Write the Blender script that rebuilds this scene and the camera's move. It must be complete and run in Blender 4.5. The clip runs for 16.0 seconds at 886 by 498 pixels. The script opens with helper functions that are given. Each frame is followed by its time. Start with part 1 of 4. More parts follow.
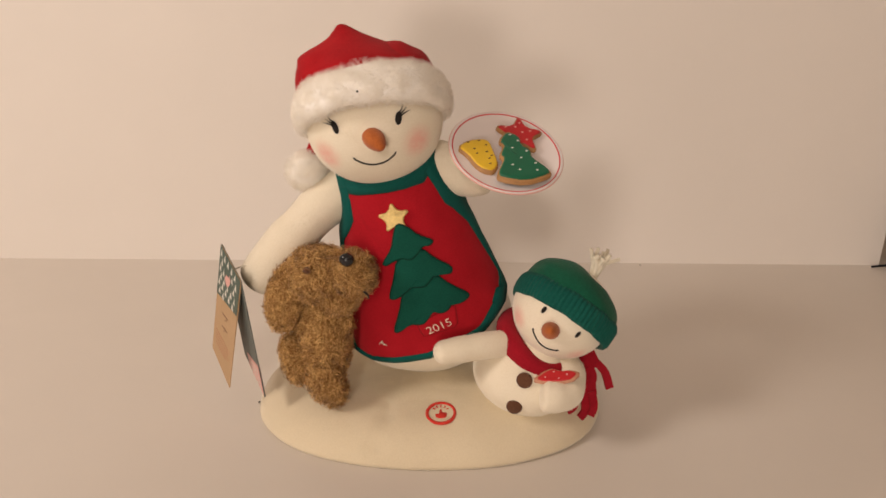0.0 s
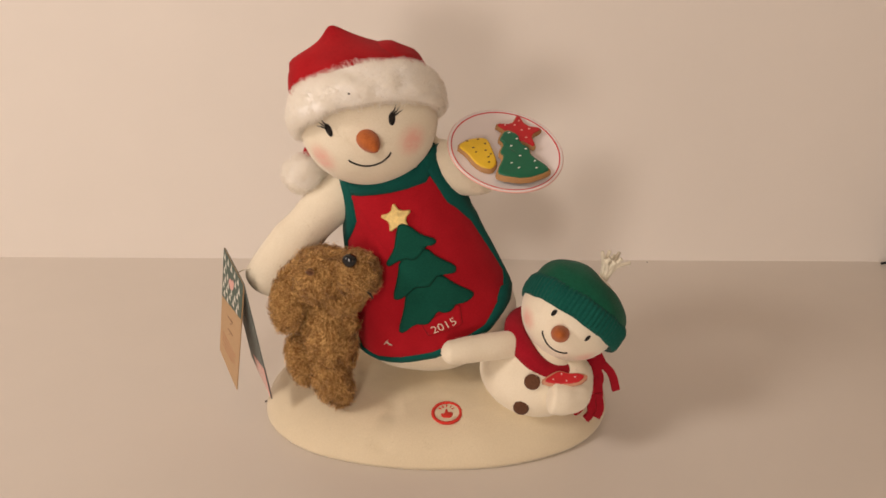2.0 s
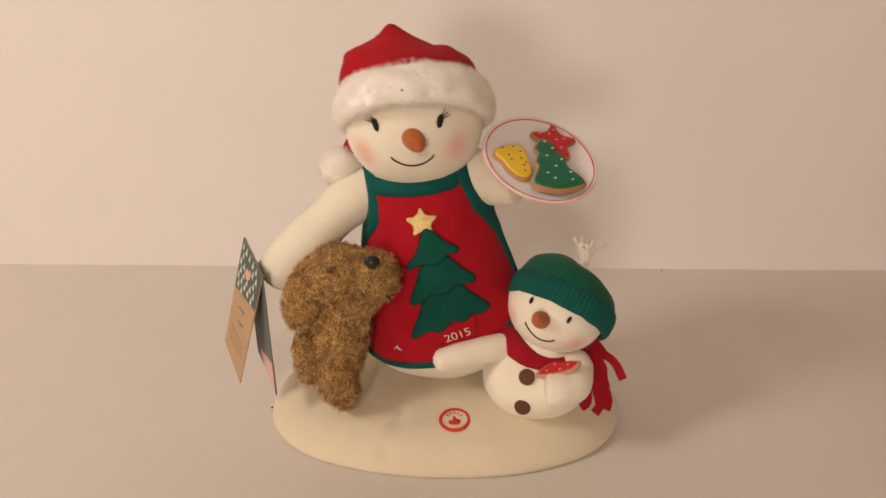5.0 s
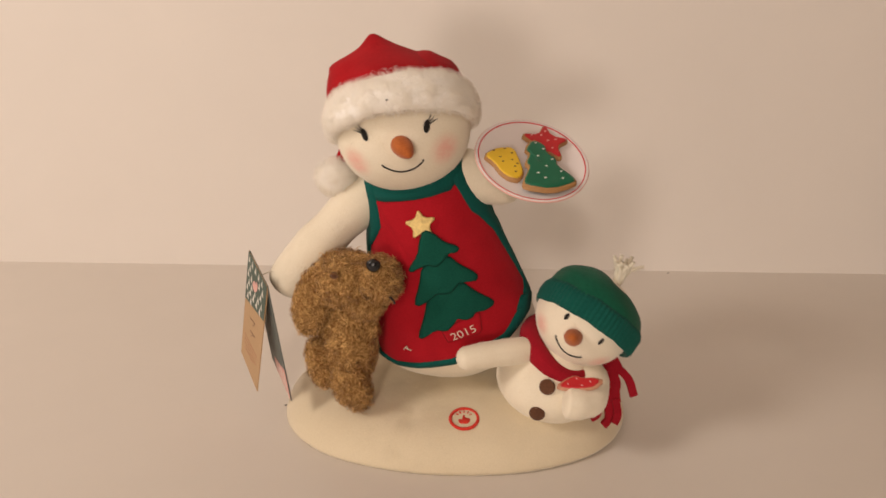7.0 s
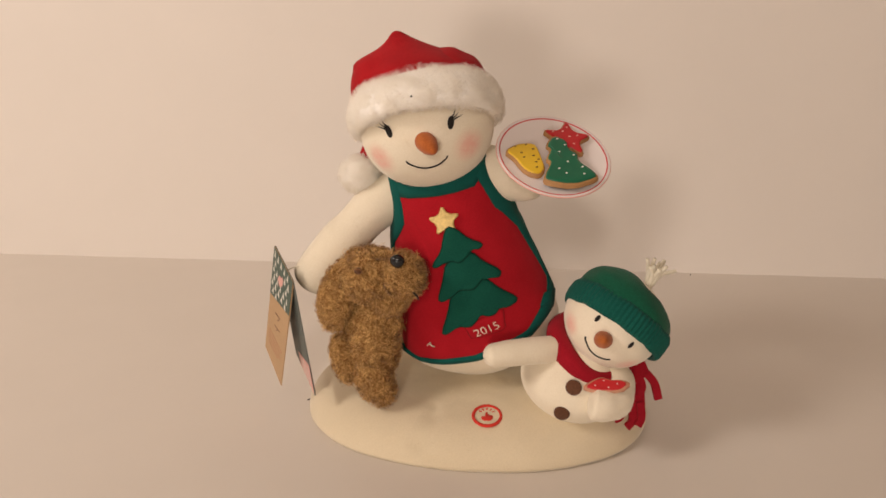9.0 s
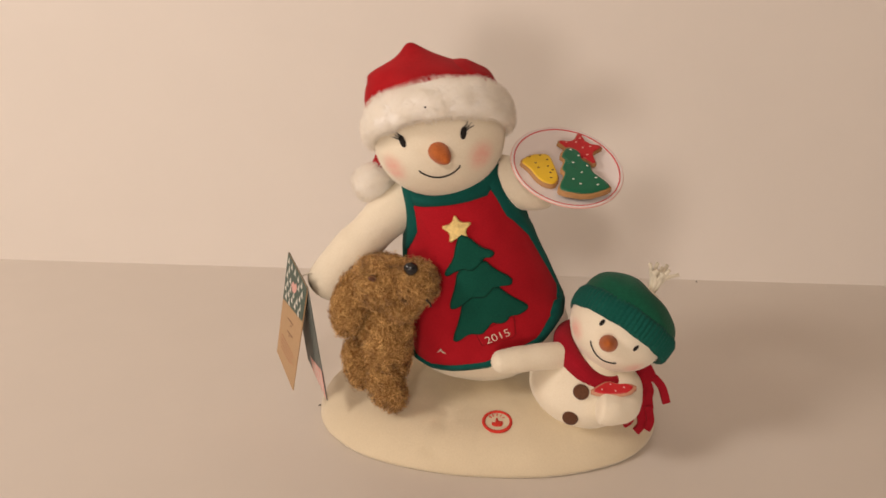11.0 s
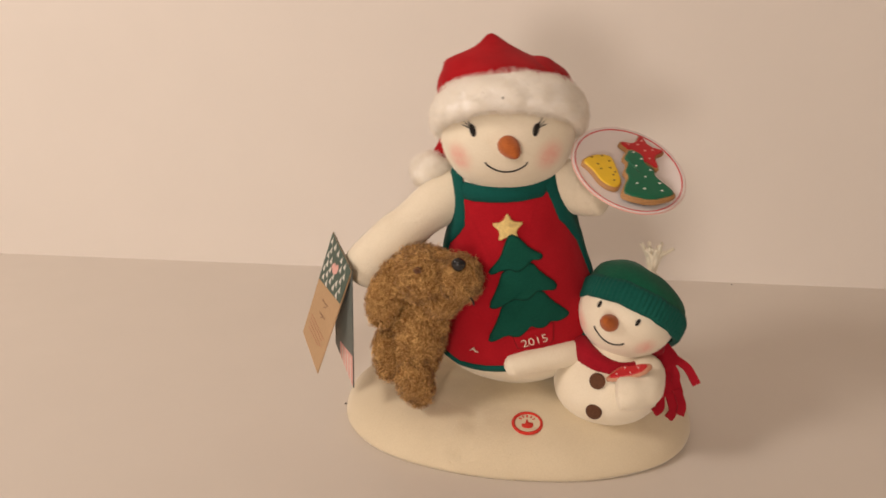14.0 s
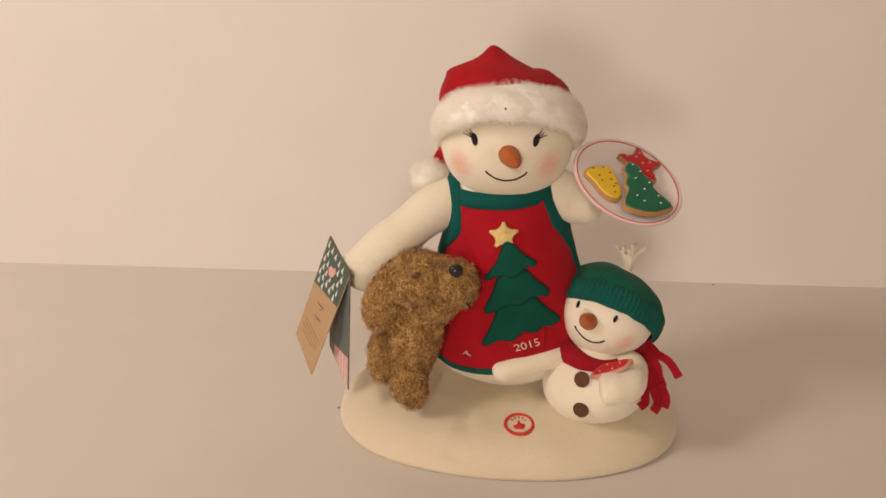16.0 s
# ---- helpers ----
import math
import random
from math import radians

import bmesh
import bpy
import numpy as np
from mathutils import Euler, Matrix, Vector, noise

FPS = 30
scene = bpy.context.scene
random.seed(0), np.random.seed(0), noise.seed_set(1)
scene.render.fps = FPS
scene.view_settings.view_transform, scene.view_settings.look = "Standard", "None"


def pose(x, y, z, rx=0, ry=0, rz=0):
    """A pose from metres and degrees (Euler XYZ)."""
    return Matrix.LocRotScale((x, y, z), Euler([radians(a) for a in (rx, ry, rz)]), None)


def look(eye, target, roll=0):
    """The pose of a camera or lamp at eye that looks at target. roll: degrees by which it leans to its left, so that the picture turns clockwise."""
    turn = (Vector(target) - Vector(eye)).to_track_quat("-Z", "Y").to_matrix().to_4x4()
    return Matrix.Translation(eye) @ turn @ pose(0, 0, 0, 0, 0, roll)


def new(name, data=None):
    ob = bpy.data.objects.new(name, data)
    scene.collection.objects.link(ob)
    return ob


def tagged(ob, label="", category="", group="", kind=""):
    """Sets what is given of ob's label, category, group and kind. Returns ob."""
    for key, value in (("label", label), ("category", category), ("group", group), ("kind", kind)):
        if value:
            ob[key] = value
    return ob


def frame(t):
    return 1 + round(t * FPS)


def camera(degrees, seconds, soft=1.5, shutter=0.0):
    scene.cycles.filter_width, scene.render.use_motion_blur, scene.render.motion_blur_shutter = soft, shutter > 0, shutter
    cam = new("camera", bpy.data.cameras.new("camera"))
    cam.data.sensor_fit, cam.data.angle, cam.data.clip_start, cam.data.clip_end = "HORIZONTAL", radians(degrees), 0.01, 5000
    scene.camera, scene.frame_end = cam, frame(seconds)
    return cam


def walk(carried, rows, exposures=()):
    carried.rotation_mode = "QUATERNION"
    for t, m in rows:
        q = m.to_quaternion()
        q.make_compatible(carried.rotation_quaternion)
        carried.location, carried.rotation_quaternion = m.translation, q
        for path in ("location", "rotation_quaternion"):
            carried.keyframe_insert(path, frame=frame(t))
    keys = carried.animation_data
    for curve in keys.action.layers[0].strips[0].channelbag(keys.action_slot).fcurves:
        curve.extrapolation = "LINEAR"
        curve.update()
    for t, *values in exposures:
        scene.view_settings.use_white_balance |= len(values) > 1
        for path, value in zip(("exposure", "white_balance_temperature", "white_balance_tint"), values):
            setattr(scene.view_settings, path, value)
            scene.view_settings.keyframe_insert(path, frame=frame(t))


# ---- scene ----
cam = camera(66.0, 16.0, soft=1.6, shutter=0.5)
PATH = [
    (0, 0.0193, -0.5139, 0.3291, 2.20, -20.35, -0.35),
    (0.5, 0.0221, -0.5128, 0.3318, 2.53, -20.55, -0.54),
    (1, 0.0254, -0.5085, 0.3253, 3.51, -20.16, -0.76),
    (1.5, 0.0239, -0.5101, 0.3327, 3.26, -20.44, -0.86),
    (2, 0.0211, -0.5122, 0.3326, 2.89, -20.78, -0.78),
    (2.5, 0.0261, -0.5085, 0.3275, 3.00, -20.77, -0.77),
    (3, 0.0291, -0.5062, 0.3289, 3.17, -20.78, -0.89),
    (3.5, 0.0338, -0.5063, 0.3234, 4.34, -20.26, -1.24),
    (4, 0.0299, -0.5062, 0.3186, 4.30, -19.70, -1.19),
    (6.5, 0.0244, -0.5141, 0.3299, 4.26, -19.55, -0.98),
    (7, 0.0235, -0.5181, 0.3305, 4.81, -19.76, -0.93),
    (7.5, 0.0249, -0.5158, 0.3221, 5.45, -19.39, -1.10),
    (8, 0.0214, -0.5118, 0.3174, 5.56, -19.53, -0.84),
    (8.5, 0.0183, -0.5153, 0.3252, 5.50, -19.68, -0.48),
    (9, 0.0162, -0.5212, 0.3280, 6.18, -19.65, -0.62),
    (11.5, 0.0079, -0.5281, 0.3341, 6.45, -19.12, -0.62),
    (12, 0.0052, -0.5276, 0.3355, 6.68, -19.05, -0.60),
    (12.5, 0.0098, -0.5255, 0.3289, 7.84, -18.74, -0.77),
    (13, 0.0096, -0.5191, 0.3190, 8.34, -18.46, -0.79),
    (13.5, 0.0096, -0.5213, 0.3239, 8.59, -18.67, -0.87),
    (14, 0.0054, -0.5193, 0.3227, 8.61, -18.85, -0.77),
    (14.5, -0.0003, -0.5243, 0.3300, 8.03, -18.91, -0.58),
    (15, -0.0049, -0.5267, 0.3331, 7.49, -18.90, -0.71),
    (15.5, -0.0038, -0.5286, 0.3292, 7.62, -18.66, -0.87),
    (16, -0.0012, -0.5287, 0.3295, 6.96, -18.78, -0.85),
]
# pivot and axis of each swinging group
HINGE = {
    "body": ((-0.0327, -0.0118, 0.0660), (-0.173, -1.0, -0.337)),
    "head": ((-0.0582, -0.0258, 0.0300), (0.272, -1.0, 0.187)),
    "plate": ((-0.0024, 0.0318, 0.0358), (-0.245, -1.0, -0.560)),
    "tag": ((-0.0627, -0.0072, 0.0381), (0.152, -1.0, -0.046)),
    "small": ((0.0656, -0.0349, 0.0333), (-0.785, -1.0, -0.366)),
}
SWAY = [
    (0, -0.1, -0.1, -0.8, -0.7, 2.6),
    (0.25, 1.0, 1.7, 0.6, 1.0, -1.8),
    (0.5, 1.3, 2.2, 0.8, 1.1, -1.5),
    (0.75, -0.5, -0.1, -0.7, -0.4, 2.5),
    (1, -7.0, -6.8, -6.1, -6.9, 22.5),
    (1.25, -7.3, -7.4, -6.3, -7.2, 22.0),
    (1.5, -6.0, -6.0, -5.8, -5.8, 20.5),
    (1.75, 0.5, 1.1, 0.1, 0.5, -0.3),
    (2, 0.7, 1.8, 0.3, 0.6, 0.2),
    (2.25, -3.9, -3.8, -3.4, -3.6, 11.9),
    (2.5, -9.3, -9.2, -8.5, -8.8, 28.2),
    (2.75, -6.7, -6.8, -5.8, -6.5, 20.2),
    (3, -1.4, -1.4, -2.0, -1.1, 5.3),
    (3.25, 1.4, 2.1, 0.8, 1.3, -2.7),
    (3.5, -3.6, -3.6, -3.2, -3.6, 9.5),
    (3.75, -6.8, -6.9, -5.9, -6.6, 20.5),
    (4, -8.3, -8.5, -6.9, -8.6, 26.4),
    (4.2, -4.1, -4.1, -3.6, -3.9, 12.6),
    (4.5, 1.6, 2.4, 1.0, 1.5, -3.4),
    (4.75, -0.1, 0.4, -0.3, -0.0, 1.3),
    (5, -5.5, -5.5, -4.8, -5.2, 16.5),
    (5.25, -7.3, -7.4, -6.3, -7.2, 22.0),
    (5.5, -5.0, -5.1, -4.4, -4.8, 15.2),
    (5.75, 0.3, 0.9, 0.0, 0.4, 0.1),
    (6, 0.3, 0.9, 0.0, 0.4, 0.1),
    (6.3, -6.6, -6.7, -5.7, -6.4, 19.8),
    (6.5, -9.6, -9.5, -8.3, -9.2, 27.5),
    (6.75, -6.1, -6.2, -5.3, -5.9, 18.4),
    (7, -0.9, -0.8, -1.2, -0.3, 2.8),
    (7.25, 1.0, 1.6, 0.5, 1.0, -1.6),
    (7.5, -4.3, -4.0, -3.1, -4.3, 11.5),
    (7.75, -7.5, -7.7, -6.6, -7.4, 22.7),
    (8, -8.1, -8.2, -6.4, -8.2, 23.9),
    (8.25, -2.4, -2.3, -2.2, -2.2, 7.8),
    (8.5, 0.2, 0.1, -0.0, 0.3, -0.2),
    (8.75, -0.7, -0.3, -0.8, -0.5, 2.9),
    (9, 0.0, 0.0, -0.0, -0.0, -0.0),
    (9.2, -0.4, 0.1, -0.5, -0.3, 2.0),
    (9.5, -0.5, -0.1, -0.7, -0.4, 2.5),
    (9.75, -4.5, -4.6, -4.0, -4.3, 13.9),
    (10, -7.1, -7.2, -6.2, -7.0, 21.4),
    (10.25, -7.1, -7.2, -6.2, -7.0, 21.4),
    (10.5, -2.7, -2.6, -2.5, -2.5, 8.7),
    (10.75, 0.8, 1.4, 0.4, 0.8, -1.1),
    (11, -0.5, -0.1, -0.7, -0.4, 2.5),
    (11.3, -5.5, -5.5, -4.8, -5.2, 16.5),
    (11.5, -9.0, -9.3, -8.4, -8.9, 27.0),
    (11.75, -7.7, -7.9, -6.7, -7.6, 23.2),
    (12, -1.9, -1.8, -2.3, -1.3, 8.0),
    (12.25, -0.5, -0.1, -0.7, -0.4, 2.5),
    (12.5, -2.9, -2.7, -2.4, -2.6, 8.8),
    (12.75, -9.3, -9.4, -8.1, -9.3, 27.9),
    (13, -9.1, -9.4, -7.2, -9.4, 26.9),
    (13.25, -5.1, -5.2, -4.5, -4.9, 15.6),
    (13.5, 0.3, -0.0, 0.3, 0.7, -1.8),
    (13.75, -2.0, -1.8, -1.9, -1.8, 6.7),
    (14, -7.2, -7.3, -5.8, -7.4, 21.4),
    (14.25, -10.2, -10.4, -9.0, -10.4, 30.9),
    (14.5, -6.1, -6.1, -5.4, -6.0, 19.3),
    (14.75, -2.1, -1.9, -1.9, -1.9, 6.8),
    (15, 0.4, 1.9, 0.6, 0.7, -0.7),
    (15.25, -5.4, -5.4, -4.7, -5.2, 16.3),
    (15.5, -8.2, -8.5, -7.5, -8.2, 24.8),
    (15.75, -9.6, -9.7, -8.4, -9.7, 28.9),
    (16, -9.0, -9.3, -8.4, -9.1, 26.9),
]


def upright(x, y, z, yaw, pitch, roll):
    return pose(x, y, z, 0, 0, yaw) @ pose(0, 0, 0, 90 + pitch) @ pose(0, 0, 0, 0, 0, roll)


walk(cam, [(t, upright(*row)) for t, *row in PATH], exposures=[(0.0, 0.0), (16.0, 0.0)])

# ---- light: a warm room lit by lamps behind and beside the camera ----
world = bpy.data.worlds.new("room_air")
scene.world = world
world.use_nodes = True
world.node_tree.nodes["Background"].inputs[0].default_value = (1.0, 0.86, 0.72, 1)
world.node_tree.nodes["Background"].inputs[1].default_value = 0.02


def lamp(name, eye, target, size, watts, colour):
    data = bpy.data.lights.new(name, "AREA")
    data.shape, data.size, data.energy, data.color = "DISK", size, watts, colour
    ob = new(name, data)
    ob.matrix_world = look(eye, target)
    return ob


lamp("room_lamp", (-0.24, -2.30, 1.24), (0, 0.1, 0.15), 0.22, 11.0, (1.0, 0.85, 0.725))
lamp("low_lamp", (-0.36, -2.30, 0.20), (0, 0.2, 0.25), 0.38, 11.4, (1.0, 0.85, 0.73))
lamp("side_lamp", (-1.50, -0.85, 1.30), (-0.05, 0.20, 0.05), 0.5, 16.2, (1.0, 0.86, 0.745))


# ---- materials ----
def shader(name):
    m = bpy.data.materials.new(name)
    m.use_nodes = True
    nodes, links = m.node_tree.nodes, m.node_tree.links
    return m, nodes, links, nodes["Principled BSDF"]


def cloth(name, dark, light, scale=900.0, bump=0.3, rough=0.95, sheen=0.4, blotch=25.0, island=False, depth=0.0004, thin=0.0):
    """Woven or brushed cloth: two scales of tone and a fine nap."""
    m, nodes, links, bsdf = shader(name)
    coord = nodes.new("ShaderNodeTexCoord")
    fine, broad = nodes.new("ShaderNodeTexNoise"), nodes.new("ShaderNodeTexNoise")
    fine.inputs["Scale"].default_value, broad.inputs["Scale"].default_value = scale, blotch
    fine.inputs["Detail"].default_value, broad.inputs["Detail"].default_value = 4.0, 3.0
    for n in (fine, broad):
        links.new(coord.outputs["Object"], n.inputs["Vector"])
    add = nodes.new("ShaderNodeMath")
    add.operation = "ADD"
    links.new(fine.outputs[0], add.inputs[0])
    links.new(broad.outputs[0], add.inputs[1])
    ramp = nodes.new("ShaderNodeMapRange")
    ramp.inputs["From Min"].default_value, ramp.inputs["From Max"].default_value = 0.65, 1.35
    links.new(add.outputs[0], ramp.inputs["Value"])
    mix = nodes.new("ShaderNodeMix")
    mix.data_type = "RGBA"
    mix.inputs["A"].default_value, mix.inputs["B"].default_value = (*dark, 1), (*light, 1)
    if island:
        geo, curve = nodes.new("ShaderNodeNewGeometry"), nodes.new("ShaderNodeMath")
        curve.operation = "POWER"
        links.new(geo.outputs["Random Per Island"], curve.inputs[0])
        curve.inputs[1].default_value = 1.5
        links.new(curve.outputs[0], mix.inputs["Factor"])
    else:
        links.new(ramp.outputs[0], mix.inputs["Factor"])
    links.new(mix.outputs["Result"], bsdf.inputs["Base Color"])
    b = nodes.new("ShaderNodeBump")
    b.inputs["Strength"].default_value, b.inputs["Distance"].default_value = bump, depth
    links.new(add.outputs[0], b.inputs["Height"])
    links.new(b.outputs[0], bsdf.inputs["Normal"])
    bsdf.inputs["Roughness"].default_value = rough
    bsdf.inputs["Specular IOR Level"].default_value = 0.2
    bsdf.inputs["Sheen Weight"].default_value, bsdf.inputs["Sheen Roughness"].default_value = sheen, 0.5
    if thin:
        leafy, both = nodes.new("ShaderNodeBsdfTranslucent"), nodes.new("ShaderNodeMixShader")
        links.new(mix.outputs["Result"], leafy.inputs["Color"])
        both.inputs[0].default_value = thin
        links.new(bsdf.outputs[0], both.inputs[1])
        links.new(leafy.outputs[0], both.inputs[2])
        links.new(both.outputs[0], nodes["Material Output"].inputs["Surface"])
    return m


def blushed(name, dark, light, cheeks, radius):
    """White fleece with two airbrushed pink cheeks."""
    m = cloth(name, dark, light)
    nodes, links = m.node_tree.nodes, m.node_tree.links
    bsdf = nodes["Principled BSDF"]
    base = bsdf.inputs["Base Color"].links[0].from_socket
    coord = nodes.new("ShaderNodeTexCoord")
    grain = nodes.new("ShaderNodeTexNoise")
    grain.inputs["Scale"].default_value = 260.0
    links.new(coord.outputs["Object"], grain.inputs["Vector"])
    for place in cheeks:
        d = nodes.new("ShaderNodeVectorMath")
        d.operation = "DISTANCE"
        d.inputs[1].default_value = place
        links.new(coord.outputs["Object"], d.inputs[0])
        r = nodes.new("ShaderNodeMapRange")
        r.interpolation_type = "SMOOTHERSTEP"
        r.inputs["From Min"].default_value, r.inputs["From Max"].default_value = 0.0, radius
        r.inputs["To Min"].default_value, r.inputs["To Max"].default_value = 0.72, 0.0
        links.new(d.outputs["Value"], r.inputs["Value"])
        k = nodes.new("ShaderNodeMath")
        k.operation = "MULTIPLY"
        links.new(r.outputs[0], k.inputs[0])
        k2 = nodes.new("ShaderNodeMapRange")
        k2.inputs["From Min"].default_value, k2.inputs["From Max"].default_value = 0.3, 0.6
        k2.inputs["To Min"].default_value = 0.7
        links.new(grain.outputs[0], k2.inputs["Value"])
        links.new(k2.outputs[0], k.inputs[1])
        mix = nodes.new("ShaderNodeMix")
        mix.data_type = "RGBA"
        mix.inputs["B"].default_value = (0.82, 0.36, 0.30, 1)
        links.new(k.outputs[0], mix.inputs["Factor"])
        links.new(base, mix.inputs["A"])
        base = mix.outputs["Result"]
    links.new(base, bsdf.inputs["Base Color"])
    return m


def smooth_paint(name, colour, rough=0.4, metal=0.0, vary=0.08, scale=60.0, bump=0.1):
    m, nodes, links, bsdf = shader(name)
    coord, n = nodes.new("ShaderNodeTexCoord"), nodes.new("ShaderNodeTexNoise")
    n.inputs["Scale"].default_value, n.inputs["Detail"].default_value = scale, 5.0
    links.new(coord.outputs["Object"], n.inputs["Vector"])
    mix = nodes.new("ShaderNodeMix")
    mix.data_type = "RGBA"
    mix.inputs["A"].default_value = (*[c * (1 - vary) for c in colour], 1)
    mix.inputs["B"].default_value = (*[min(1, c * (1 + vary)) for c in colour], 1)
    links.new(n.outputs[0], mix.inputs["Factor"])
    links.new(mix.outputs["Result"], bsdf.inputs["Base Color"])
    b = nodes.new("ShaderNodeBump")
    b.inputs["Strength"].default_value, b.inputs["Distance"].default_value = bump, 0.0005
    links.new(n.outputs[0], b.inputs["Height"])
    links.new(b.outputs[0], bsdf.inputs["Normal"])
    bsdf.inputs["Roughness"].default_value, bsdf.inputs["Metallic"].default_value = rough, metal
    return m


FLEECE = cloth("white_fleece", (0.80, 0.715, 0.565), (0.87, 0.795, 0.655), bump=0.22)
SNOW = cloth("snow_fleece", (0.69, 0.59, 0.425), (0.76, 0.66, 0.485), blotch=14.0, bump=0.2)
FUR = cloth("white_fur", (0.95, 0.92, 0.87), (1.0, 0.985, 0.955), island=True, sheen=0.6, bump=0.0, thin=0.68)
FURBASE = cloth("white_fur_ground", (0.94, 0.91, 0.865), (0.98, 0.965, 0.94), scale=420.0, bump=0.4, depth=0.0010)
RED = cloth("red_felt", (0.34, 0.004, 0.012), (0.46, 0.009, 0.020), sheen=0.04, blotch=40.0)
HATRED = cloth("red_plush", (0.31, 0.004, 0.009), (0.46, 0.010, 0.016), sheen=0.03, blotch=60.0)
SCARF = cloth("crimson_felt", (0.26, 0.004, 0.014), (0.38, 0.009, 0.022), sheen=0.05, blotch=60.0)
DARKRED = cloth("stitch_red", (0.20, 0.004, 0.010), (0.28, 0.008, 0.014), sheen=0.05)
GREEN = cloth("green_felt", (0.002, 0.060, 0.042), (0.006, 0.090, 0.062), sheen=0.02, blotch=40.0)
TRIM = cloth("green_trim", (0.002, 0.068, 0.058), (0.006, 0.102, 0.088), sheen=0.02)
STITCH = cloth("dark_green_stitch", (0.003, 0.035, 0.026), (0.005, 0.05, 0.035), sheen=0.0)
KNITBAND = cloth("teal_green_knit", (0.002, 0.066, 0.052), (0.007, 0.105, 0.082), sheen=0.06, scale=700.0, bump=0.8)
KNIT = cloth("green_knit", (0.003, 0.068, 0.038), (0.008, 0.120, 0.066), sheen=0.08, scale=700.0, bump=0.8)
GOLD = smooth_paint("gold_lame", (0.72, 0.52, 0.20), rough=0.45, metal=0.35, vary=0.45, scale=420.0, bump=0.9)
CREAM = cloth("cream_thread", (0.72, 0.66, 0.52), (0.84, 0.78, 0.66), scale=1500.0)
BLACK = cloth("black_thread", (0.010, 0.009, 0.009), (0.03, 0.026, 0.024), scale=1500.0, sheen=0.1)
NOSE = cloth("orange_felt", (0.33, 0.080, 0.018), (0.50, 0.145, 0.035), sheen=0.2, blotch=120.0)
BROWN = cloth("brown_felt", (0.085, 0.035, 0.018), (0.15, 0.065, 0.035), sheen=0.2)
GLOSS = smooth_paint("black_plastic", (0.012, 0.012, 0.014), rough=0.18)
DOGFUR = cloth("curly_brown_fur", (0.24, 0.100, 0.024), (0.95, 0.62, 0.245), island=True, sheen=0.25, scale=1200.0, thin=0.14)
# darker than the hair: the shade between curls is put into this colour
DOGBASE = cloth("brown_fur_ground", (0.16, 0.066, 0.016), (0.28, 0.125, 0.036), scale=400.0)
CHINA = smooth_paint("white_plate", (0.82, 0.75, 0.745), rough=0.35, vary=0.03)
PLATERED = smooth_paint("red_plate_line", (0.62, 0.03, 0.045), rough=0.35)
PLATEPINK = smooth_paint("pink_plate_edge", (0.78, 0.42, 0.38), rough=0.35)
BISCUIT = smooth_paint("baked_biscuit", (0.42, 0.22, 0.085), rough=0.6, vary=0.25, scale=300.0, bump=0.4)
BISCUITPINK = smooth_paint("pale_biscuit", (0.56, 0.27, 0.17), rough=0.6, vary=0.2, scale=300.0, bump=0.4)
ICERED = smooth_paint("red_icing", (0.52, 0.014, 0.022), rough=0.38, vary=0.15, scale=200.0)
ICEGREEN = smooth_paint("green_icing", (0.008, 0.135, 0.070), rough=0.38, vary=0.15, scale=200.0)
ICEYELLOW = smooth_paint("yellow_icing", (0.80, 0.52, 0.03), rough=0.38, vary=0.10, scale=200.0)
DOTWHITE = smooth_paint("white_sprinkle", (0.80, 0.78, 0.74), rough=0.4)
DOTBROWN = smooth_paint("brown_sprinkle", (0.16, 0.07, 0.02), rough=0.4)
BADGERED = cloth("red_embroidery", (0.55, 0.03, 0.022), (0.72, 0.06, 0.04), scale=1600.0, sheen=0.1)
KRAFT = smooth_paint("kraft_card", (0.46, 0.30, 0.165), rough=0.75, vary=0.10, scale=350.0)
CARDGREEN = smooth_paint("printed_green_card", (0.045, 0.085, 0.065), rough=0.5, vary=0.2, scale=150.0)
CARDGREY = smooth_paint("printed_grey_card", (0.115, 0.135, 0.125), rough=0.5, vary=0.15, scale=90.0)
CARDWHITE = smooth_paint("printed_white", (0.74, 0.72, 0.66), rough=0.5)
CARDPINK = smooth_paint("printed_pink", (0.74, 0.40, 0.36), rough=0.5, vary=0.2, scale=200.0)
CARDRUST = smooth_paint("printed_rust", (0.24, 0.125, 0.07), rough=0.6)
CARDFAINT = smooth_paint("faint_print", (0.47, 0.25, 0.15), rough=0.7)
BOARD = smooth_paint("white_board", (0.79, 0.738, 0.69), rough=0.62, vary=0.025, scale=9.0, bump=0.03)
TABLE = smooth_paint("white_tabletop", (0.72, 0.665, 0.61), rough=0.5, vary=0.03, scale=12.0, bump=0.03)
PLASTER = smooth_paint("warm_plaster", (0.66, 0.58, 0.50), rough=0.85, vary=0.05, scale=5.0)
NIGHT = cloth("wedge_black", (0.010, 0.010, 0.013), (0.022, 0.022, 0.028), scale=600.0, sheen=0.1)

# ---- geometry helpers: a shape is (points, faces) in world metres at rest ----
REST = {}


def join(*shapes):
    pts, faces = [], []
    for p, f in shapes:
        n = len(pts)
        pts += [Vector(v) for v in p]
        faces += [tuple(i + n for i in face) for face in f]
    return pts, faces


def moved(shape, m):
    return [m @ Vector(v) for v in shape[0]], shape[1]


